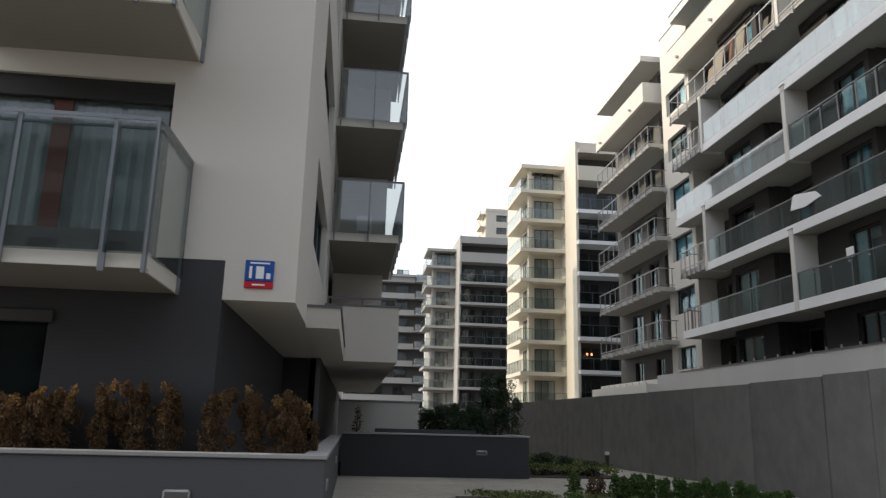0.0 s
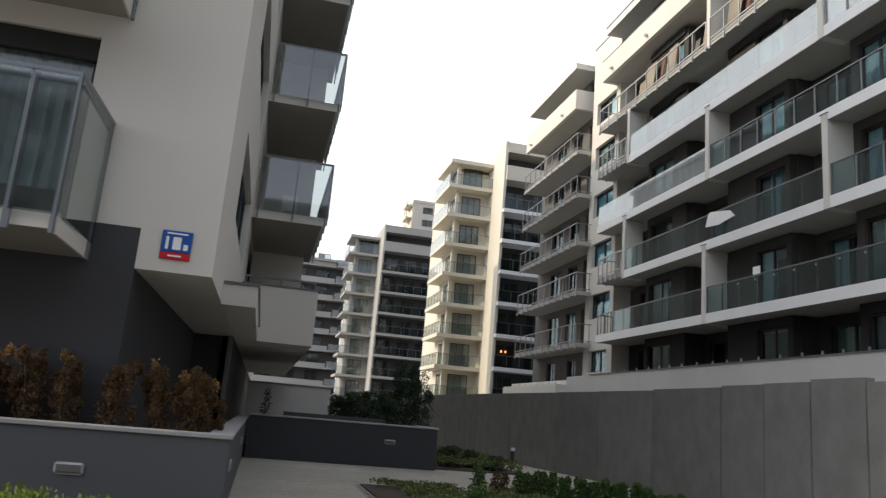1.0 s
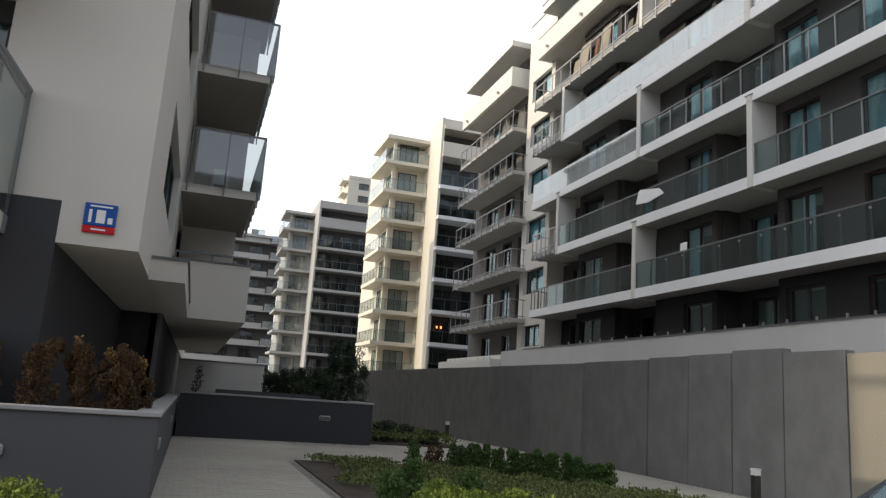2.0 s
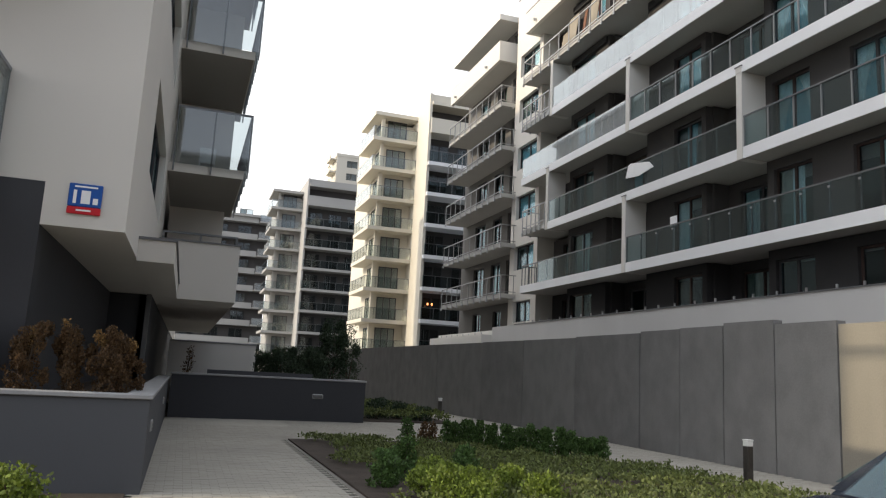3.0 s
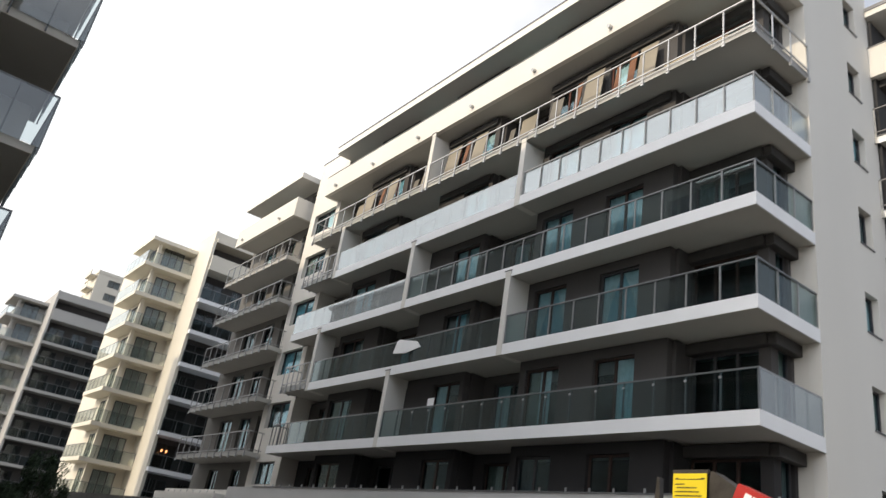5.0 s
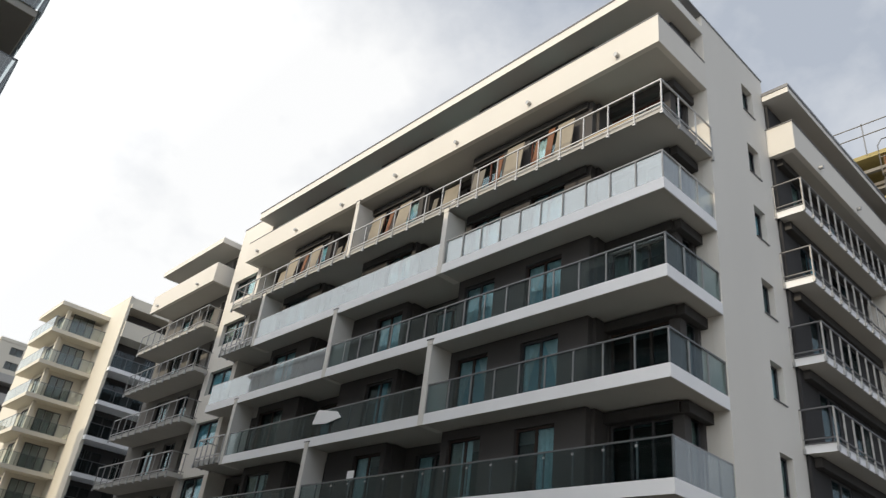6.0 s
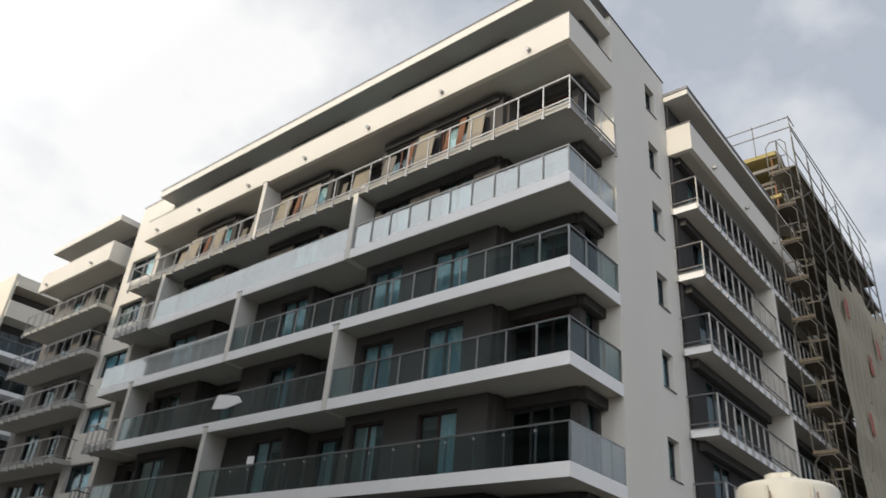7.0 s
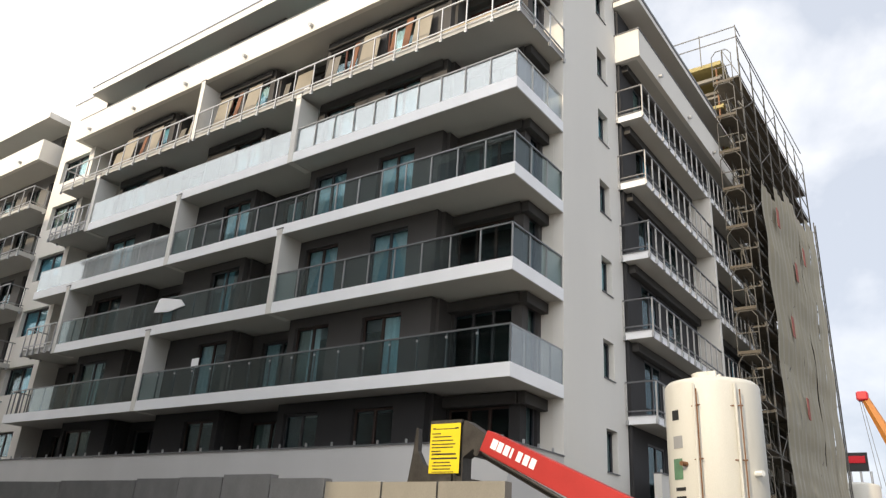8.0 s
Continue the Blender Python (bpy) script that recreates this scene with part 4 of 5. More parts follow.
# things on the side balcony
tagged(part("garden_chair", G().box(-16.3, -15.9, 9.9, 10.3, 6.35, 6.4).box(-16.3, -15.9, 10.27, 10.3, 6.4, 6.85).box(-16.3, -16.26, 9.9, 9.94, 5.94, 6.35).box(-15.94, -15.9, 9.9, 9.94, 5.94, 6.35).box(-16.3, -16.26, 10.26, 10.3, 5.94, 6.35).box(-15.94, -15.9, 10.26, 10.3, 5.94, 6.35), SIGNW), "white plastic garden chair on the glass balcony", "chair")

# the house plate: blue over red, its lettering as bars
plate = thing("house_plate", "blue and red enamel house plate on pale wall", "sign")
part("plate", G().cut(-17.64, -17.275, FY - 0.03, FY - 0.004, 3.13, 3.405, 0.008), BLUE, plate, "blue enamel field")
part("plate_foot", G().cut(-17.64, -17.275, FY - 0.03, FY - 0.004, 3.04, 3.128, 0.008), RED, plate, "red enamel strip")
for a, b, c, d in ((-17.585, -17.55, 3.165, 3.325), (-17.5, -17.40, 3.165, 3.325), (-17.37, -17.315, 3.165, 3.24), (-17.58, -17.33, 3.358, 3.378), (-17.54, -17.38, 3.075, 3.095)):
    part("bar", G().box(a, b, FY - 0.034, FY - 0.0302, c, d), SIGNW, plate)


# ---- towers down the street ----
def tower(label, x0, y0, floors, zbase, wall, w1=3.95, w2=8.0, depth=6.5, st=2.9, roof1=2.55, pierh=3.75, roof2=3.0, edge=None, pw=0.25):
    """Corner balconies, a tall pier, and a shaded front of deep loggias."""
    t = thing("apartment_tower", label, "building", "towers down the street")
    xp = x0 + w1 + 0.65
    top = zbase + floors * st
    yf = y0 - 3.6
    part("wall", G().box(x0 + 1.3, xp + 0.1, y0 + 1.6, y0 + depth + 6, -0.3, top + 1.9), wall, t)
    part("pier", G().box(xp - pw, xp, yf, y0 + depth + 6, -0.3, top + pierh), wall, t)
    # front wall in brown-grey: the shade of the deep loggias put into colour
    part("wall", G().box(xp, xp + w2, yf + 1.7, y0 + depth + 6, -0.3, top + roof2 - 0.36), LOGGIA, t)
    part("roof", G().box(x0 + 0.1, xp - 0.23, y0 + 0.1, y0 + depth, top + roof1 - 0.35, top + roof1).box(xp + 0.01, xp + w2 + 0.4, yf - 0.2, y0 + depth, top + roof2 - 0.35, top + roof2), wall, t)
    part("wall", G().box(xp + 0.01, xp + w2, yf + 0.05, y0 + 1.49, top + roof2 + 0.001, top + pierh - 0.05), wall, t)
    for k in range(floors + 1):
        z = zbase + k * st
        d = part("balcony", G().box(x0, xp - 0.23, y0, y0 + 1.6, z - 0.34, z).box(x0, x0 + 1.3, y0 + 1.6, y0 + depth, z - 0.34, z), edge or wall, t)
        railing(d, [(xp - 0.3, y0 + 0.05), (x0 + 0.05, y0 + 0.05)], z, 1.05, 1.0, GCLEAR, RAILM, 0.1)
        railing(d, [(x0 + 0.05, y0 + 0.05), (x0 + 0.05, y0 + depth)], z, 1.05, 1.2, GCLEAR if k < floors - 2 else GFROST, RAILM, 0.1)
        part("column", G().box(x0 + 0.95, x0 + 1.25, y0 + 0.9, y0 + 1.25, z, z + st - 0.35), wall, t)
        window("y", y0 + 1.5, 1, x0 + 1.7, x0 + 3.6, z + 0.05, z + 2.2, t, FRAMEG, 3, "", GWINL)
        window("x", x0 + 1.24, 1, y0 + 2.6, y0 + 4.4, z + 0.05, z + 2.2, t, FRAMEG, 2, "", GWINL)
        if k == floors:
            pp = part("parapet", G().box(xp - 0.1, xp + w2, yf - 0.35, yf - 0.15, z - 0.1, z + 1.3).box(xp + 0.01, xp + w2, yf - 0.15, yf + 1.7, z - 0.1, z + 0.2), wall, t)
            continue
        d = part("balcony", G().box(xp + 0.01, xp + w2, yf - 0.01, yf + 1.7, z - 0.34, z).box(xp - 0.2, xp + w2, yf - 0.45, yf - 0.01, z - 0.34, z), edge or FASCIA, t)
        railing(d, [(xp - 0.15, yf - 0.4), (xp + w2, yf - 0.4)], z, 1.05, 1.1, GTINT, RAILM, 0.1)
        for a in (0.5, 3.2, 5.8):
            window("y", yf + 1.6, 1, xp + a, xp + a + 1.8, z + 0.05, z + 2.2, t, FRAMEG, 2, "w." if (k + int(a)) % 3 == 0 else "", GWINL)
    return t


tower("cream apartment tower with glass corner balconies and tall pier", -1.1, 58.4, 7, 3.28, CREAM)
tower("pale grey apartment tower with dark loggias further off", -6.5, 96.6, 7, 3.3, DISTW, edge=DISTW)

far_block = thing("apartment_block", "distant white apartment block with dark balcony bands", "building")
part("wall", G().box(-30, -4.2, 121, 134, -0.3, 26), LOGGIA, far_block)
for k in range(9):
    d = part("balcony", G().box(-30, -6.3, 119.6, 121, 1.9 + k * 2.9, 2.15 + k * 2.9), DISTW, far_block)
    part("parapet", G().box(-30, -6.3, 119.4, 119.6, 1.9 + k * 2.9, 2.85 + k * 2.9), DISTW, d)
    for j in range(6):
        window("y", 120.9, 1, -29 + j * 3.9, -26.8 + j * 3.9, 2.2 + k * 2.9, 4.4 + k * 2.9, far_block, FRAMEG, 2, ("", "w.", ".b")[(j + k) % 3], GWINL)
    bay = part("bay", G().box(-6.2, -4.0, 118.7, 121, 1.9 + k * 2.9, 2.15 + k * 2.9), DISTW, far_block)
    railing(bay, [(-6.15, 118.75), (-4.05, 118.75), (-4.05, 121)], 2.15 + k * 2.9, 1.1, 1.05, GFROST, RAILM, 0.1)
part("roof", G().box(-30.4, -4.0, 119.0, 134.4, 26.002, 26.4), DISTW, far_block)
high = thing("apartment_tower", "distant cream tower with dark windows above the roofs", "building")
high_win = [(u, u + 2.6, z, z + 1.7) for z in (50.8, 47.6, 44.4, 41.2) for u in (17.4, 21.4)]
facade("wall", "y", 170, 170.4, 14.85, 25.2, -0.3, 53.4, high_win, CREAM, high)
part("wall", G().box(14.85, 25.2, 170.9, 182, -0.3, 53.3), CREAM, high)
part("roof", G().box(14.75, 25.3, 169.9, 183, 53.4, 54.1), CREAM, high)
for a, b, c, d in high_win:
    window("y", 170.2, 1, a, b, c, d, high, FRAMEG, 2, "b.", GWINL)

for z in (46.5, 49.7, 52.9):
    part("balcony", G().box(13.3, 14.84, 170.6, 176, z - 0.3, z).box(13.3, 13.45, 170.6, 176, z, z + 0.9), CREAM, high)

# ---- scaffolded building ----
shell = thing("building_shell", "unfinished concrete building behind scaffolding", "building")
part("core", G().box(23, 36.5, 0.9, 14, -0.3, 27.0), RAWD, shell)
for k in range(10):
    z = 3.2 + 2.9 * k
    if z < 28:
        part("floor_slab", G().box(21.2, 36.3, -0.6, 0.9, z - 0.25, z), RAWD, shell)
for k in range(7):
    z = 22.3 + k * 0.93
    part("formwork_beam", G().box(20.6, 20.8, -0.8, 9, z, z + 0.18).box(20.8, 30, -0.85, -0.7, z + 0.2, z + 0.36), (YBEAM, TIMBER, RAWD)[k % 3], shell)
for j in range(7):
    part("prop", G().rod((20.7, -0.6 + j * 1.55, 21.2), (20.7, -0.6 + j * 1.55, 27.8), 0.05, 5), (RUST, SCAFM)[j % 2], shell)
    part("panel", G().box(20.92, 20.98, -0.7 + j * 1.45, 0.6 + j * 1.45, 22.4 + (j * 3 % 4) * 1.1, 23.5 + (j * 3 % 4) * 1.1), (TIMBER, YBEAM, RAWD, RUST)[j % 4], shell)
part("formwork_deck", G().box(20.5, 34, -0.9, 9, 27.8, 28.05), YBEAM, shell)

scaf = thing("scaffolding", "galvanised tube scaffolding with ladders and plank decks", "scaffolding")
SY0, SY1, SX0, BAY, LIFT = -1.97, -1.14, 20.0, 2.75, 2.0
std = shared(("std",), lambda: fixed(G().rod((0, 0, -0.09), (0, 0, 28.2), 0.045, 5).mesh("standard", SCAFM)))
for i in range(7):
    for y in (SY0, SY1):
        piece("standard", std, scaf, (SX0 + i * BAY, y, 0))
for k in range(14):
    z = 0.3 + k * LIFT
    g = G()
    for y in (SY0, SY1):
        for dz in (0.0, 1.0) if y == SY0 else (0.0,):
            g.rod((SX0 - 0.2, y, z + dz), (SX0 + 6 * BAY, y, z + dz), 0.03, 4)
    part("ledger", g, SCAFM, scaf)
    transom = shared(("transom",), lambda: fixed(G().rod((0, SY0, 0.02), (0, SY1, 0.02), 0.03, 4).mesh("transom", SCAFM)))
    for i in range(7):
        piece("transom", transom, scaf, (SX0 + i * BAY, 0, z))
    part("deck", G().box(SX0, SX0 + 6 * BAY, SY0 + 0.08, SY1 - 0.08, z + 0.05, z + 0.1), TIMBER, scaf)
    for i in range(6):
        if (i + k) % 3 == 0:
            part("brace", G().rod((SX0 + i * BAY, SY0 - 0.05, z), (SX0 + (i + 1) * BAY, SY0 - 0.05, z + LIFT), 0.028, 4), SCAFM, scaf)
    part("brace", G().rod((SX0 - 0.02, SY0, z), (SX0 - 0.02, SY1, z + LIFT), 0.028, 4), SCAFM, scaf)
# ladder tower at the corner
for k in range(13):
    z = 0.3 + k * LIFT
    g = G()
    for x in (18.2, 18.75):
        g.rod((x, -1.82, z), (x, -1.57, z + LIFT), 0.03, 4)
    for j in range(7):
        g.rod((18.2, -1.82 + j * 0.035, z + 0.15 + j * 0.28), (18.75, -1.82 + j * 0.035, z + 0.15 + j * 0.28), 0.02, 4)
    part("ladder", g, SCAFM, scaf)
    frame_tube = G()
    for y in (-2.2, -1.24):
        frame_tube.rod((17.3, y, z), (17.3, y, z + LIFT - 0.3), 0.024, 5).rod((17.3, y, z + LIFT - 0.3), (17.3, -1.72 + (y + 1.72) * 0.55, z + LIFT), 0.024, 5)
        frame_tube.rod((17.3, y, z), (20.0, y, z), 0.024, 4)
    frame_tube.rod((17.3, -1.99, z + LIFT), (17.3, -1.45, z + LIFT), 0.028, 5).rod((17.3, -2.2, z + 1.0), (17.3, -1.24, z + 1.0), 0.025, 4)
    part("frame", frame_tube, SCAFM, scaf)
    part("deck", G().box(17.3, 19.2, -2.15, -1.3, z, z + 0.05), TIMBER, scaf)
    part("toe_board", G().box(17.25, 17.28, -2.2, -1.24, z + 0.06, z + 0.2), TIMBER, scaf)
g = G()
for a in range(7):
    g.rod((SX0 + a * BAY, SY0, 28.2), (SX0 + a * BAY, SY0, 29.7 if a == 0 else 28.9), 0.03, 4)
g.rod((SX0, SY0, 29.6), (SX0 + 1.0, SY0, 29.6), 0.03, 4).rod((SX0, SY0, 28.8), (SX0 + 16.5, SY0, 28.8), 0.03, 4).rod((SX0, SY0, 29.05), (SX0 + 16.5, SY0, 29.7), 0.03, 4)
g.rod((SX0, SY0, 29.6), (SX0, 6, 29.6), 0.03, 4).rod((SX0, SY0, 28.9), (SX0, 6, 28.9), 0.03, 4)
for y in (0, 2, 4, 6):
    g.rod((SX0, y, 27.6), (SX0, y, 29.7), 0.03, 4)
part("guard_rail", g, SCAFM, scaf)
# far end of the scaffold, standing out past the netting
g = G()
for x in (36.7, 37.3):
    g.rod((x, -2.15, -0.09), (x, -2.15, 24.3), 0.04, 5)
part("standard", g, SCAFM, scaf)
g = G()
for k in range(24):
    g.rod((36.7, -2.15, 0.6 + k), (37.3, -2.15, 0.6 + k), 0.03, 4).rod((36.7, -2.15, 0.6 + k), (36.8, -1.95, 0.6 + k), 0.03, 4)
part("rung", g, SCAFM, scaf)
# debris net, hung in uneven sheets
net = thing("debris_net", "tan debris netting with red marks hung on scaffolding", "net")
for i in range(5):
    g, cols, rows = G(), 20, 30
    x0, x1 = 21.4 + i * 3.02, 21.4 + (i + 1) * 3.02 + 0.06
    ztop = 20.6 + 0.5 * (i % 3) + i * 0.6
    for r in range(rows + 1):
        for c in range(cols + 1):
            x, z = x0 + (x1 - x0) * c / cols, 0.4 + (ztop - 0.4) * r / rows
            g.v.append((x, SY0 - 0.12 - 0.07 * noise.noise((x * 0.9, z * 0.6, i)) - 0.05 * math.sin(z * math.pi / LIFT) - 0.03 * math.sin(x * 6.5 + 0.4 * math.sin(z * 0.7) + i), z))
    g.f = [(r * (cols + 1) + c, r * (cols + 1) + c + 1, (r + 1) * (cols + 1) + c + 1, (r + 1) * (cols + 1) + c) for r in range(rows) for c in range(cols)]
    me = g.mesh("net_sheet", NET)
    ob = new("net_sheet", me)
    ob.parent = net
for x, z in ((24.0, 19.0), (24.6, 13.0), (27.5, 17.0), (30.5, 19.0), (26.0, 9.0)):
    part("mark", G().cut(x, x + 0.5, -2.25, -2.22, z, z + 1.1, 0.005), NETRED, net, "red printed mark")

# ---- unseen block added behind the camera: dims the near front, height from reflected skyline ----
back = thing("apartment_block", "plain grey block closing the street, unseen behind the camera", "building")
facade("wall", "y", -40, -39.6, -60, 10, -0.3, 19, [(x, x + 1.8, z, z + 1.7) for x in range(-56, 8, 4) for z in (1.2, 4.1, 7.0, 9.9, 12.8, 15.7)], LOGGIA, back)
part("body", G().box(-60, 10, -52, -40.5, -0.3, 19), ROOM, back)
part("roof", G().box(-60.3, 10.3, -52.3, -39.4, 19.002, 19.3), COPING, back)

# glowing shapes added for two orange dots; pendant form and cords are made up
lamp = tagged(part("pendant_lamp", G().rod((4.25, 55.4, 7.55), (4.25, 55.4, 7.75), 0.075, 8).rod((4.65, 55.4, 7.55), (4.65, 55.4, 7.75), 0.075, 8), None), "two small orange glows in a dark loggia", "lamp")
glow = bpy.data.materials.new("orange_lamp_glow")
glow.use_nodes = True
glow.node_tree.nodes["Principled BSDF"].inputs["Emission Color"].default_value = (1, 0.35, 0.08, 1)
glow.node_tree.nodes["Principled BSDF"].inputs["Emission Strength"].default_value = 2.5
lamp.data.materials.append(glow)
part("cord", G().rod((4.25, 55.4, 7.75), (4.25, 55.4, 8.75), 0.01, 4).rod((4.65, 55.4, 7.75), (4.65, 55.4, 8.75), 0.01, 4), OILY, lamp)


# ---- building site things ----
def silo(label, x, y, r, top, base=0.0, marks=True):
    t = thing("silo_tank", label, "tank")
    k = 32
    prof = [(0, base + 0.0), (r * 0.92, base), (r, base + 0.08), (r, top - 0.3), (r * 0.985, top - 0.24), (r * 0.93, top - 0.17), (r * 0.6, top - 0.06), (0, top)]
    g = G()
    for pr, z in prof:
        g.v += [(x + pr * math.cos(2 * math.pi * i / k), y + pr * math.sin(2 * math.pi * i / k), z) for i in range(k)] if pr else [(x, y, z)]
    rings, n = [], 0
    for pr, _ in prof:
        rings.append([n] * k if not pr else list(range(n, n + k)))
        n += k if pr else 1
    for a, b in zip(rings, rings[1:]):
        for i in range(k):
            q = [a[i], a[(i + 1) % k], b[(i + 1) % k], b[i]]
            g.f.append(tuple(dict.fromkeys(q)))
    body = part("shell", g, TANK, t, smooth=True)
    return t, body


def on_tank(x, y, r, deg, z):
    a = radians(deg)
    return (x + r * math.cos(a), y + r * math.sin(a), z)


TX, TY, TR, TT = 3.9, -3.85, 1.19, 6.2
tank, _ = silo("tall cream steel silo tank with rusty pipes", TX, TY, TR, TT)
for deg in (176, 222):
    p = on_tank(TX, TY, TR + 0.06, deg, 0)
    part("pipe", G().rod((p[0], p[1], 0), (p[0], p[1], TT - 0.35), 0.04, 8), TANK, tank, "thin cream pipe with rust")
    q = on_tank(TX, TY, TR + 0.13, deg + 4, 0)
    part("pipe", G().rod((q[0], q[1], 0), (q[0], q[1], TT - 0.5), 0.017, 6), RUST, tank)
    for z in (1.4, 2.7, 4.0, 5.3):
        part("clamp", G().rod(on_tank(TX, TY, TR - 0.02, deg - 5, z), on_tank(TX, TY, TR + 0.12, deg + 7, z), 0.02, 5), RUST, tank)
for i in range(3):
    part("lifting_lug", G().box(TX - 0.55 + 0.45 * i, TX - 0.45 + 0.45 * i, TY - 0.3, TY + 0.2, TT - 0.08, TT + 0.1), TANK, tank)
part("hatch", G().rod((TX - 0.35, TY + 0.1, TT - 0.1), (TX - 0.35, TY + 0.1, TT + 0.07), 0.28, 14), TANK, tank)
part("valve", G().rod(on_tank(TX, TY, TR, 243, 3.72), on_tank(TX, TY, TR + 0.22, 243, 3.72), 0.07, 8), LAMPW, tank)
part("valve", G().rod(on_tank(TX, TY, TR, 160, 3.9), on_tank(TX, TY, TR + 0.2, 160, 3.9), 0.06, 8), RUST, tank)
GREENP = mat("faded_green_print", (0.10, 0.20, 0.12), 0.6, scale=4, vary=0.3, bump=0)
for z0, z1, a0, a1, m in ((5.0, 5.25, 140, 152, INK), (4.3, 4.6, 140, 156, COPST), (3.55, 4.05, 138, 154, GREENP), (3.28, 3.36, 140, 157, INK), (3.08, 3.15, 140, 157, INK), (2.85, 2.95, 141, 149, GREENP)):
    g, k = G(), 6
    for i in range(k + 1):
        a = a0 + (a1 - a0) * i / k
        g.v += [on_tank(TX, TY, r, a, z) for r in (TR + 0.001, TR + 0.006) for z in (z0, z1)]
    for i in range(k):
        b = 4 * i
        g.f += [(b + 2, b + 6, b + 7, b + 3), (b, b + 1, b + 5, b + 4), (b + 1, b + 3, b + 7, b + 5), (b, b + 4, b + 6, b + 2)]
    g.f += [(0, 2, 3, 1), (4 * k, 4 * k + 1, 4 * k + 3, 4 * k + 2)]
    part("print", g, m, tank, "faded printed mark")
silo("squat pale tank by the scaffolding", 45.0, -1.5, 1.35, 7.9)[0]

# telehandler behind the wall: only its boom and fork head rise over it
tele = thing("telehandler", "red telescopic handler with raised boom and dark fork head", "telehandler")
BX = -4.0


def beam(name, p, q, w, h0, h1, material, label=""):
    """A box beam in the plane of the boom, h0 high at p and h1 at q."""
    p, q = Vector(p), Vector(q)
    d = (q - p).normalized()
    up = Vector((1, 0, 0)).cross(d)
    up = up if up.z > 0 else -up
    g = G()
    for c, h in ((p, h0), (q, h1)):
        g.v += [tuple(c + up * s * h / 2 + Vector((t * w / 2, 0, 0))) for s, t in ((-1, -1), (1, -1), (1, 1), (-1, 1))]
    g.f = [(0, 1, 2, 3), (7, 6, 5, 4)] + [(i, 4 + i, 4 + (i + 1) % 4, (i + 1) % 4) for i in range(4)]
    me_ob = part(name, g, material, tele, label)
    bm = bmesh.new()
    bm.from_mesh(me_ob.data)
    bmesh.ops.bevel(bm, geom=bm.edges[:], offset=0.015, segments=2, affect="EDGES")
    bm.to_mesh(me_ob.data)
    bm.free()
    return me_ob


boom_end, boom_foot = Vector((BX, -1.95, 3.5)), Vector((BX, -7.3, 1.12))
boom = beam("boom", boom_end, boom_foot, 0.34, 0.4, 0.55, BOOMRED, "red painted telescopic boom")
beam("inner_boom", boom_end + Vector((0, 0.22, 0.05)), boom_end + Vector((0, -0.5, -0.2)), 0.26, 0.26, 0.26, OILY, "dark inner boom")
# lettering on the boom, as bars
way = (boom_foot - boom_end).normalized()
rise = Vector((0, -way.z, way.y))
rise = rise if rise.z > 0 else -rise
for i, w in enumerate((0.16, 0.14, 0.14, 0.06, 0.13, 0.14, 0.14)):
    c = boom_end + way * (0.2 + i * 0.148) + rise * 0.02 + Vector((-0.174, 0, 0))
    g = G()
    for dx in (0.0, -0.004):
        g.v += [tuple(c + way * a + rise * b + Vector((dx, 0, 0))) for a, b in ((0, -0.09), (w * 0.8, -0.09), (w * 0.8, 0.09), (0, 0.09))]
    g.f = [(0, 1, 2, 3), (7, 6, 5, 4)] + [(j, 4 + j, 4 + (j + 1) % 4, (j + 1) % 4) for j in range(4)]
    part("bar", g, SIGNW, boom)
part("hose", G().rod(boom_end - rise * 0.22 + Vector((-0.12, 0, 0)), boom_end + way * 3.2 - rise * 0.34 + Vector((-0.12, 0, 0)), 0.035, 7).rod(boom_end - rise * 0.27 + Vector((0.0, 0, 0)), boom_end + way * 3.2 - rise * 0.4, 0.05, 7), OILY, tele, "oily hoses and cylinder")
head = part("fork_head", G().prism([(-1.35, 2.75), (-1.35, 3.9), (-1.55, 3.88), (-1.78, 3.74), (-2.0, 3.6), (-2.05, 3.4), (-1.85, 3.2), (-1.72, 3.35), (-1.5, 3.2), (-1.5, 2.75)], "x", BX - 0.15, BX + 0.15), OILY, tele, "dark greasy steel fork head")
part("pin", G().rod((BX - 0.26, -1.86, 3.26), (BX + 0.26, -1.86, 3.26), 0.06, 10), OILY, head)
part("carriage", G().box(BX - 0.16, BX + 1.0, -1.36, -1.28, 2.75, 2.87).box(BX - 0.16, BX + 1.0, -1.36, -1.28, 3.3, 3.42), OILY, tele)
for x in (BX - 0.05, BX + 0.8):
    part("fork", G().prism([(-0.72, 3.0), (-0.72, 2.72), (-0.15, 2.66), (-0.2, 2.85), (-0.27, 3.3), (-0.33, 3.8), (-0.38, 3.78), (-0.4, 3.35), (-0.55, 3.1)], "x", x - 0.06, x + 0.06), OILY, tele, "dark hooked fork arm")
part("cylinder", G().rod((BX, -0.75, 3.1), (BX, -1.4, 3.0), 0.08, 8), RUST, tele)
part("chassis", G().cut(BX - 0.75, BX + 0.75, -9.2, -5.2, 0.55, 1.15, 0.05), OILY, tele)
part("cab", G().cut(BX + 0.22, BX + 0.85, -7.6, -6.1, 1.15, 2.1, 0.08), BOOMRED, tele)
part("boom_mount", G().box(BX - 0.3, BX + 0.2, -7.6, -6.9, 1.15, 1.3), BOOMRED, tele)
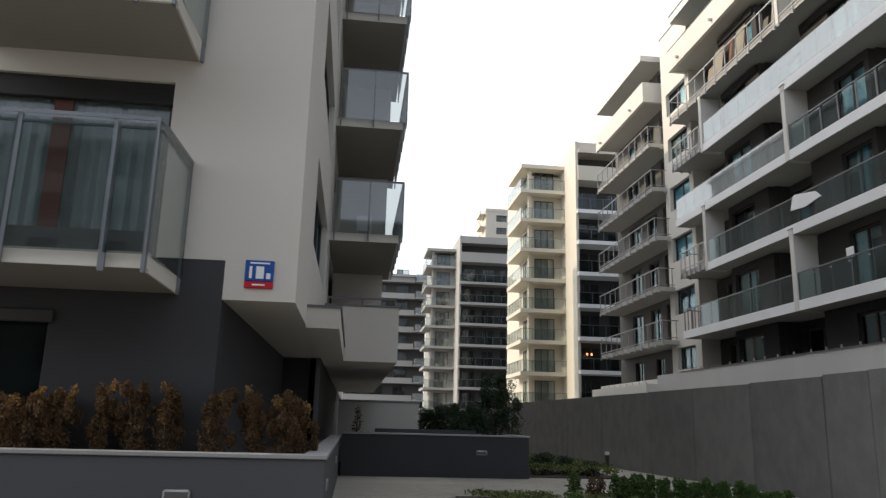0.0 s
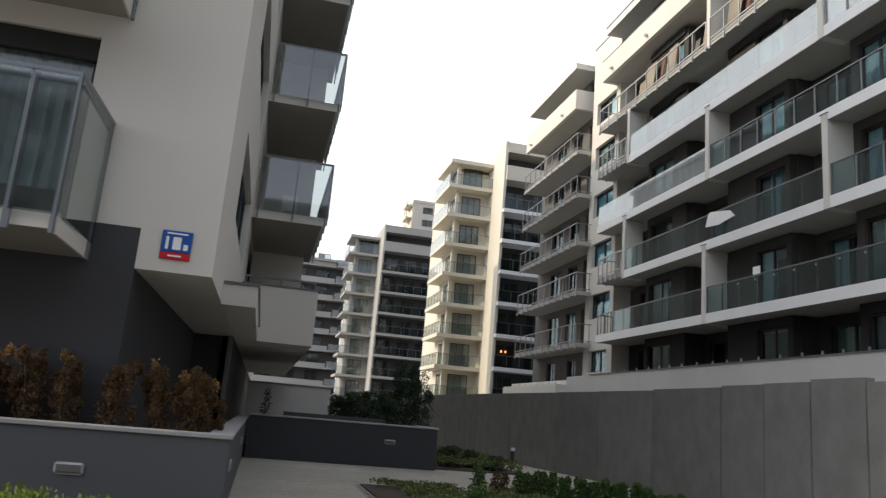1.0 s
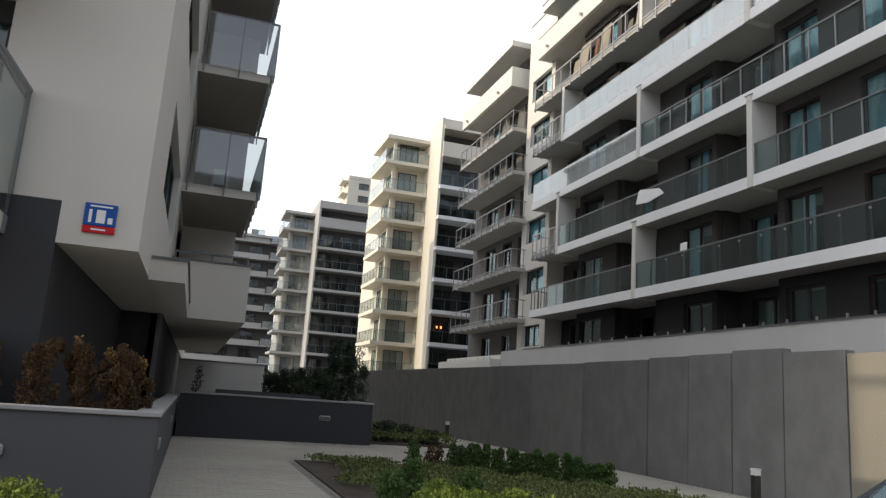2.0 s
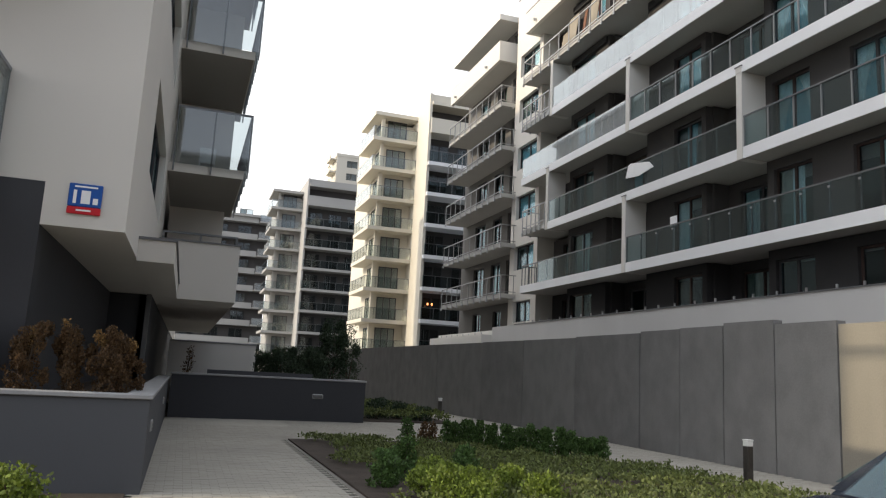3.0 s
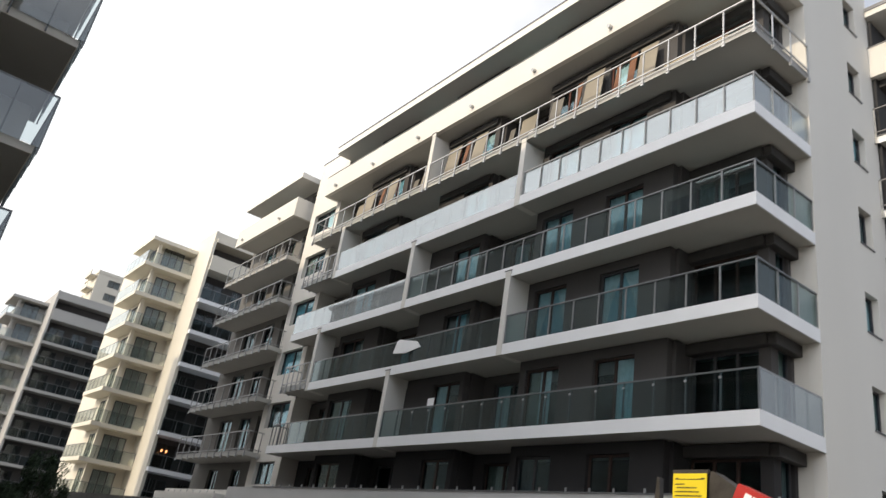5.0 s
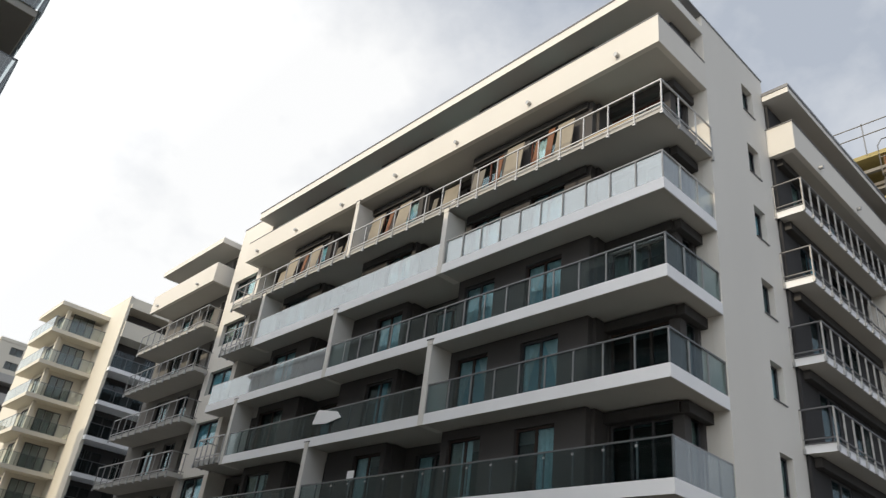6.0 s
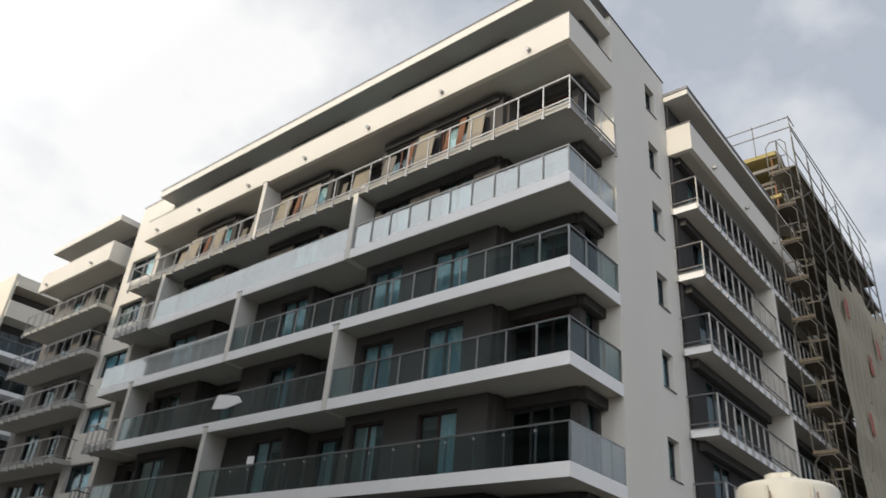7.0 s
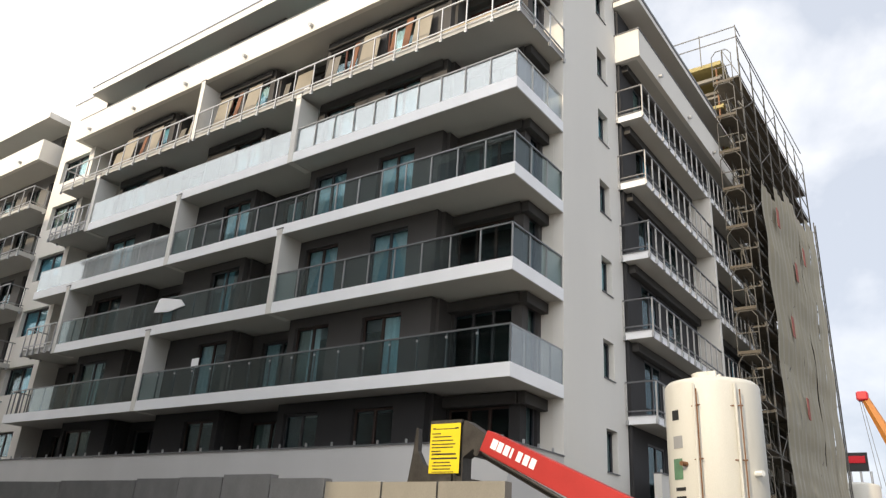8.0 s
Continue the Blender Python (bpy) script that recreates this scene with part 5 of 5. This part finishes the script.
for y in (-8.3, -6.0):
    for s in (-1, 1):
        w = part("wheel", G().rod((BX + s * 0.78, y, 0.45), (BX + s * 1.12, y, 0.45), 0.54, 20), TYRE, tele)
        part("rim", G().rod((BX + s * 1.1, y, 0.45), (BX + s * 1.14, y, 0.45), 0.28, 14), BOOMRED, w)
# yellow notice fixed on the fork head
notice = thing("notice_board", "yellow notice board with black rows of print on fork head", "sign")
NX = BX - 0.22
part("plate", G().cut(NX - 0.02, NX, -1.475, -0.775, 2.9, 3.83, 0.006), YELLOW, notice)
part("top_bracket", G().box(NX, NX + 0.05, -1.49, -0.76, 3.83, 3.9), OILY, notice)
part("backing", G().box(NX + 0.002, NX + 0.05, -1.3, -0.8, 2.75, 3.828), OILY, notice)
rows = [(3.72, 0.045, 0.60, 0.06), (3.63, 0.03, 0.2, 0.05), (3.57, 0.03, 0.42, 0.08), (3.50, 0.03, 0.5, 0.05), (3.43, 0.03, 0.55, 0.05), (3.37, 0.03, 0.5, 0.05), (3.30, 0.03, 0.22, 0.05), (3.24, 0.045, 0.56, 0.06), (3.16, 0.045, 0.60, 0.05), (3.09, 0.03, 0.4, 0.1), (3.03, 0.03, 0.45, 0.08), (2.97, 0.03, 0.4, 0.1), (2.92, 0.02, 0.5, 0.08)]
for z, h, w, off in rows:
    part("bar", G().box(NX - 0.023, NX - 0.0202, -0.775 - off - w, -0.775 - off, z, z + 0.68 * h), INK, notice)
part("bar", G().box(NX - 0.0245, NX - 0.0232, -1.36, -0.9, 3.735, 3.75), YELLOW, notice)

# mobile crane and hoarding far off
crane = thing("mobile_crane", "orange telescopic crane arm with dark red tip far off", "crane")
part("arm", G().rod((45, -2.75, 13.6), (45, -4.6, 8.9), 0.28, 6, 0.5), ORANGE, crane)
part("base_arm", G().rod((45, -4.4, 9.4), (45, -9.5, 1.6), 0.55, 6, 0.75), ORANGE, crane)
part("tip", G().cut(44.6, 45.4, -2.95, -2.2, 13.5, 14.15, 0.1), RED, crane, "dark red boom tip")
part("cable", G().rod((45, -2.35, 13.5), (45, -2.9, 7.5), 0.02, 4).rod((45, -2.5, 13.5), (45, -3.2, 7.5), 0.02, 4), OILY, crane)
part("carrier", G().cut(42.5, 47, -13, -6.5, 0.6, 2.2, 0.1), ORANGE, crane)
for y in (-12, -10, -8):
    part("wheel", G().rod((42.4, y, 0.55), (43.0, y, 0.55), 0.62, 16), TYRE, crane)
hoard = thing("billboard", "dark hoarding with a red field on posts", "billboard")
part("panel", G().box(60, 60.1, -0.5, 1.3, 10.4, 12.0), INK, hoard)
part("red_field", G().box(59.95, 59.996, -0.3, 1.1, 11.1, 11.7), RED, hoard)
for y in (-0.6, 0.2, 1.0):
    part("post", G().rod((60.2, y, 0), (60.2, y, 10.4), 0.1, 6), METAL, hoard)


# ---- bollards ----
def bollard(x, y):
    t = thing("bollard_light", "low black bollard light with white head beside path", "lamp", "bollard lights")
    part("post", G().cut(x - 0.055, x + 0.055, y - 0.055, y + 0.055, -0.05, 0.56, 0.008), OILY, t)
    part("head", G().cut(x - 0.055, x + 0.055, y - 0.055, y + 0.055, 0.565, 0.64, 0.006), LAMPW, t, "white lamp head")
    part("cap", G().cut(x - 0.06, x + 0.06, y - 0.06, y + 0.06, 0.642, 0.665, 0.004), LAMPW, t)


bollard(-8.13, 14.1)
bollard(-7.8, 0.24)


# ---- planting ----
def leaves(g, c, radius, count, size, flat=1.0, up=0.0, shell=0.45):
    """Scatters small folded leaves through an uneven ball."""
    c = Vector(c)
    seed = random.random() * 50
    for _ in range(count):
        w = Vector((random.gauss(0, 1), random.gauss(0, 1), random.gauss(0, 1))).normalized()
        bulge = 1 + 0.45 * noise.noise(w * 1.7 + Vector((seed, 0, 0)))
        p = c + Vector((w.x * radius[0], w.y * radius[1], w.z * radius[2])) * bulge * (shell + (1 - shell) * random.random() ** 0.6)
        a = Vector((random.uniform(-1, 1), random.uniform(-1, 1), random.uniform(-0.6, 1) + up)).normalized()
        b = a.cross(Vector((random.uniform(-1, 1), random.uniform(-1, 1), random.uniform(-1, 1)))).normalized()
        s = size * random.uniform(0.6, 1.3)
        n = len(g.v)
        g.v += [tuple(p), tuple(p + a * s * 0.5 + b * s * 0.32), tuple(p + a * s), tuple(p + a * s * 0.5 - b * s * 0.32)]
        g.f.append((n, n + 1, n + 2, n + 3))


def leaf_part(name, g, material, parent):
    ob = new(name, g.mesh(name, material))
    ob.parent = parent
    return ob


def shrub(name, label, x, y, z, parts, material, count, size, group, up=0.0, stem=0.25):
    """A bush of several clumps (dx, dy, dz, rx, ry, rz) on a stem."""
    t = thing(name, label, "shrub", group)
    g = G()
    for _ in range(4):
        dx, dy, dz, *_r = random.choice(parts)
        g.rod((x + random.uniform(-0.04, 0.04), y + random.uniform(-0.04, 0.04), z - 0.05), (x + dx * 0.8, y + dy * 0.8, z + max(0.1, dz)), 0.02, 5, 0.006)
    part("stem", g, BARK, t)
    g = G()
    for dx, dy, dz, rx, ry, rz in parts:
        leaves(g, (x + dx, y + dy, z + dz), (rx, ry, rz), count, size, up=up)
    leaf_part("foliage", g, material, t)
    return t


def column(h, r, n=5):
    return [(random.uniform(-0.25, 0.25) * r, random.uniform(-0.25, 0.25) * r, h * (i + 0.5) / n, r * (1.05 - 0.6 * (i / n) ** 1.5), r * (1.05 - 0.6 * (i / n) ** 1.5), h / n * 0.85) for i in range(n)]


# dry thujas in the near planter
for x, y, h, r in ((-20.2, -0.2, 0.68, 0.2), (-19.88, -0.22, 0.72, 0.19), (-19.58, -0.2, 0.74, 0.17), (-19.12, -0.2, 0.84, 0.11), (-18.71, -0.2, 0.8, 0.17), (-18.34, -0.2, 0.82, 0.16), (-17.82, -0.2, 0.78, 0.2), (-17.31, -0.2, 0.8, 0.14), (-16.95, -0.2, 0.78, 0.18), (-16.84, 0.3, 0.7, 0.18)):
    bits = column(h * 0.95, r * 0.92, 7)
    lean = random.uniform(-0.12, 0.12)
    for _ in range(9):
        a, f = random.uniform(0, 6.28), random.uniform(0.2, 1.0)
        bits.append((r * 0.95 * math.cos(a) * (1.25 - f * 0.6) + lean * f, r * 0.9 * math.sin(a), h * f, 0.06, 0.06, 0.1))
    bush = shrub("dry_thuja", "brown dried thuja shrub in the grey planter", x, y, 0.92, bits, LEAFB, 330, 0.03, "dry thujas", up=0.9)
    tip = G()
    for _ in range(3):
        leaves(tip, (x + lean + random.uniform(-0.3, 0.3) * r, y - 0.1 * r, 0.92 + h * random.uniform(0.82, 1.03)), (0.045, 0.045, 0.07), 110, 0.028, up=0.9)
    leaf_part("dry_tip", tip, LEAFT, bush)
# dark evergreens in the far planter
for x, y, h, r, m in ((-13.75, 14.6, 0.75, 0.4, LEAFD), (-13.3, 14.0, 0.85, 0.42, LEAFD), (-12.85, 13.4, 0.7, 0.4, LEAFM), (-12.5, 14.0, 0.95, 0.42, LEAFD), (-12.3, 13.2, 0.8, 0.38, LEAFM), (-11.85, 13.6, 1.45, 0.45, LEAFD), (-11.75, 14.2, 2.0, 0.6, LEAFD), (-11.3, 13.9, 1.75, 0.42, LEAFM), (-12.1, 15.0, 1.1, 0.4, LEAFD), (-13.0, 15.2, 1.0, 0.4, LEAFD)):
    bits = column(h, r, 6)
    for _ in range(7):
        a, d, f = random.uniform(0, 6.28), random.uniform(0.6, 1.15) * r, random.uniform(0.25, 1.02)
        bits.append((d * math.cos(a) * (1.1 - 0.6 * f), d * math.sin(a) * (1.1 - 0.6 * f), h * f, 0.13, 0.13, 0.2))
    shrub("evergreen_bush", "dark green evergreen bush in the charcoal planter", x, y, 0.95, bits, m, 300, 0.055, "planter evergreens", up=0.8)
shrub("dry_sapling", "thin brown sapling in the charcoal planter", -16.0, 13.5, 0.95, column(0.85, 0.16, 5), LEAFB, 40, 0.07, "dry thujas", up=0.3)
# hedge of box plants beside the path
hedge = [(-11.75, 5.45)]
for i in range(24):
    f = i / 23
    hedge.append((-11.08 + 2.2 * f + random.uniform(-0.04, 0.04), 4.95 - 2.3 * f - 0.28 * math.sin(f * math.pi) + random.uniform(-0.06, 0.06)))
for i, (x, y) in enumerate(hedge):
    h = random.uniform(0.38, 0.5) if i < 20 else random.uniform(0.3, 0.38)
    shrub("box_plant", "green box plant in the hedge row", x, y, 0.06, column(h, 0.125 if i else 0.16, 5), LEAF, 240, 0.04, "box hedge", up=0.8)
for x, y in ((-11.5, 5.15), (-11.3, 5.2)):
    shrub("dry_box_plant", "brown dried box plant beside the green hedge", x, y, 0.04, column(0.38, 0.12, 4), LEAFB, 150, 0.04, "dry box plants", up=0.7)
# yellow-green shrubs
for x, y, h, r in ((-13.5, -1.1, 0.28, 0.24), (-13.0, -0.5, 0.3, 0.26), (-12.85, -1.5, 0.32, 0.26), (-12.4, -0.95, 0.28, 0.26), (-13.3, -1.9, 0.34, 0.26), (-12.2, -1.6, 0.28, 0.25), (-17.75, -2.2, 0.42, 0.3), (-17.3, -2.4, 0.4, 0.28), (-18.2, -2.3, 0.42, 0.3)):
    shrub("golden_shrub", "yellow-green low shrub in the planting bed", x, y, 0.03, [(random.uniform(-0.18, 0.18), random.uniform(-0.18, 0.18), h * f, r * (1.1 - 0.4 * f), r * (1.1 - 0.4 * f), h * 0.4) for f in (0.3, 0.5, 0.65, 0.8)], LEAFY, 420, 0.045, "golden shrubs", up=0.6)
for x, y, h in ((-13.17, 0.65, 0.46), (-13.7, -0.35, 0.4), (-13.45, 0.3, 0.34), (-12.5, 0.1, 0.42)):
    shrub("box_plant", "green box plant standing in the ground cover", x, y, 0.03, column(h, 0.2, 5), LEAF, 260, 0.045, "box hedge", up=0.6)
# ground cover
cover = G()
for _ in range(21000):
    x, y = random.uniform(-13.9, -8.0), random.uniform(-2.8, 5.5)
    bare = noise.noise((x * 0.8, y * 0.8, 4)) + 0.5 * min(1.0, (x + 13.75) * 1.3)
    row = abs((y - 4.45) + 1.045 * (x + 11.08)) / 1.45
    if not in_bed(x, y, -0.12) or bare < 0.1 or row < 0.42 and noise.noise((x * 2.1, y * 2.1, 9)) < 0.25:
        continue
    leaves(cover, (x, y, 0.05 + 0.06 * (1 + noise.noise((x * 2.6, y * 2.6, 0)))), (0.05, 0.05, 0.05), 2, 0.055, up=0.5)
for _ in range(5000):
    x, y = random.uniform(-11.15, -8.55), random.uniform(11.7, 20)
    leaves(cover, (x, y, 0.1 + 0.12 * (1 + noise.noise((x * 2, y * 2, 3)))), (0.08, 0.08, 0.09), 2, 0.08, up=0.5)
tagged(new("ground_cover", cover.mesh("ground_cover", LEAFC)), "low green ground cover plants in planting bed", "plants", kind="stuff")
for x, y, h in ((-10.6, 12.6, 0.5), (-9.9, 13.0, 0.45), (-9.3, 12.4, 0.35), (-10.2, 14.2, 0.5)):
    shrub("evergreen_bush", "low dark bush beside the charcoal planter", x, y, 0.03, column(h, 0.38, 3), LEAFD, 300, 0.07, "bed bushes", up=0.4)


# ---- parked car ----
def parked_car(x, y, turn):
    """A small hatchback built along its own x axis, nose to +x."""
    m = Matrix.Translation((x, y, 0)) @ Matrix.Rotation(radians(turn), 4, "Z")
    t = thing("parked_car", "dark blue-grey hatchback parked on the paving", "car")
    t.matrix_basis = m

    def hull(outline, halves, material, name, parent):
        bm = bmesh.new()
        loops = []
        for (px, pz), hw in zip(outline, halves):
            loops.append([bm.verts.new((px, s * hw, pz)) for s in (-1, 1)])
        k = len(loops)
        for i in range(k):
            a, b = loops[i], loops[(i + 1) % k]
            bm.faces.new((a[0], b[0], b[1], a[1]))
        bm.faces.new([l[0] for l in loops])
        bm.faces.new([l[1] for l in reversed(loops)])
        bmesh.ops.recalc_face_normals(bm, faces=bm.faces)
        bmesh.ops.bevel(bm, geom=bm.edges[:], offset=0.05, segments=3, affect="EDGES")
        ob = part(name, G().add(bm), material, parent, smooth=True)
        return ob

    hull([(-1.95, 0.35), (-1.98, 0.75), (-1.9, 0.95), (1.15, 0.92), (1.8, 0.78), (1.98, 0.6), (1.95, 0.3)], [0.82, 0.84, 0.82, 0.82, 0.78, 0.76, 0.78], CARP, "body", t)
    cabin = hull([(-1.85, 0.93), (-1.6, 1.36), (-1.0, 1.47), (0.0, 1.46), (0.4, 1.38), (1.1, 0.93)], [0.78, 0.66, 0.62, 0.62, 0.64, 0.78], CARP, "cabin", t)
    part("windscreen", G().prism([(0.47, 1.352), (0.49, 1.352), (1.12, 0.952), (1.1, 0.952)], "y", -0.6, 0.6), GWIN, cabin)
    for s in (-1, 1):
        g = G()
        g.v = [(-1.3, s * 0.795, 0.98), (0.95, s * 0.795, 0.98), (0.3, s * 0.685, 1.34), (-1.2, s * 0.68, 1.37), (-1.3, s * 0.785, 0.98), (0.95, s * 0.785, 0.98), (0.3, s * 0.675, 1.34), (-1.2, s * 0.67, 1.37)]
        g.f = [(0, 1, 2, 3), (7, 6, 5, 4)] + [(i, 4 + i, 4 + (i + 1) % 4, (i + 1) % 4) for i in range(4)]
        part("side_window", g, GWIN, cabin)
        part("headlight", G().cut(1.75, 1.97, s * 0.66 - 0.13, s * 0.66 + 0.13, 0.58, 0.74, 0.03), LAMPW, t)
        for px in (-1.25, 1.25):
            w = part("wheel", G().rod((px, s * 0.66, 0.3), (px, s * 0.85, 0.3), 0.305, 22), TYRE, t)
            part("rim", G().rod((px, s * 0.84, 0.3), (px, s * 0.862, 0.3), 0.2, 16), METAL, w)
    return t


parked_car(-12.1, -7.3, 180)

# ---- paving stones: the nearest rows singly, the rest joined ----
paver = shared(("paver",), lambda: G().cut(-0.097, 0.097, -0.047, 0.047, -0.05, 0.0, 0.006).mesh("paver", PAVE))
floor = bpy.data.objects["pavement"]
one, rest = 0, G()
for j in range(-120, 400):
    for i in range(0, 59):
        x, y = -16.53 + i * 0.2 + (0.1 if j % 2 else 0), j * 0.1
        if y > 11.05 and x < -11.3 or x > -6.3 - max(0, y - 8) * 0.058 or y > 24:
            continue
        if in_bed(x, y, 0.1) or -11.35 < x < -8.34 and 11.48 < y < 24:
            continue
        if 8.9 < y < 11.05 and x < -13.6 and one < 300:
            piece("paver", paver, floor, (x, y, random.uniform(-0.002, 0.002)))
            one += 1
            continue
        t = random.uniform(-0.002, 0.003)
        n = len(rest.v)
        rest.v += [(x + a, y + b, t) for a, b in ((-0.097, -0.047), (0.097, -0.047), (0.097, 0.047), (-0.097, 0.047))]
        rest.f.append((n, n + 1, n + 2, n + 3))
stones = new("paver_field", rest.mesh("paver_field", PAVE))
stones.parent = floor
tagged(stones, kind="stuff")
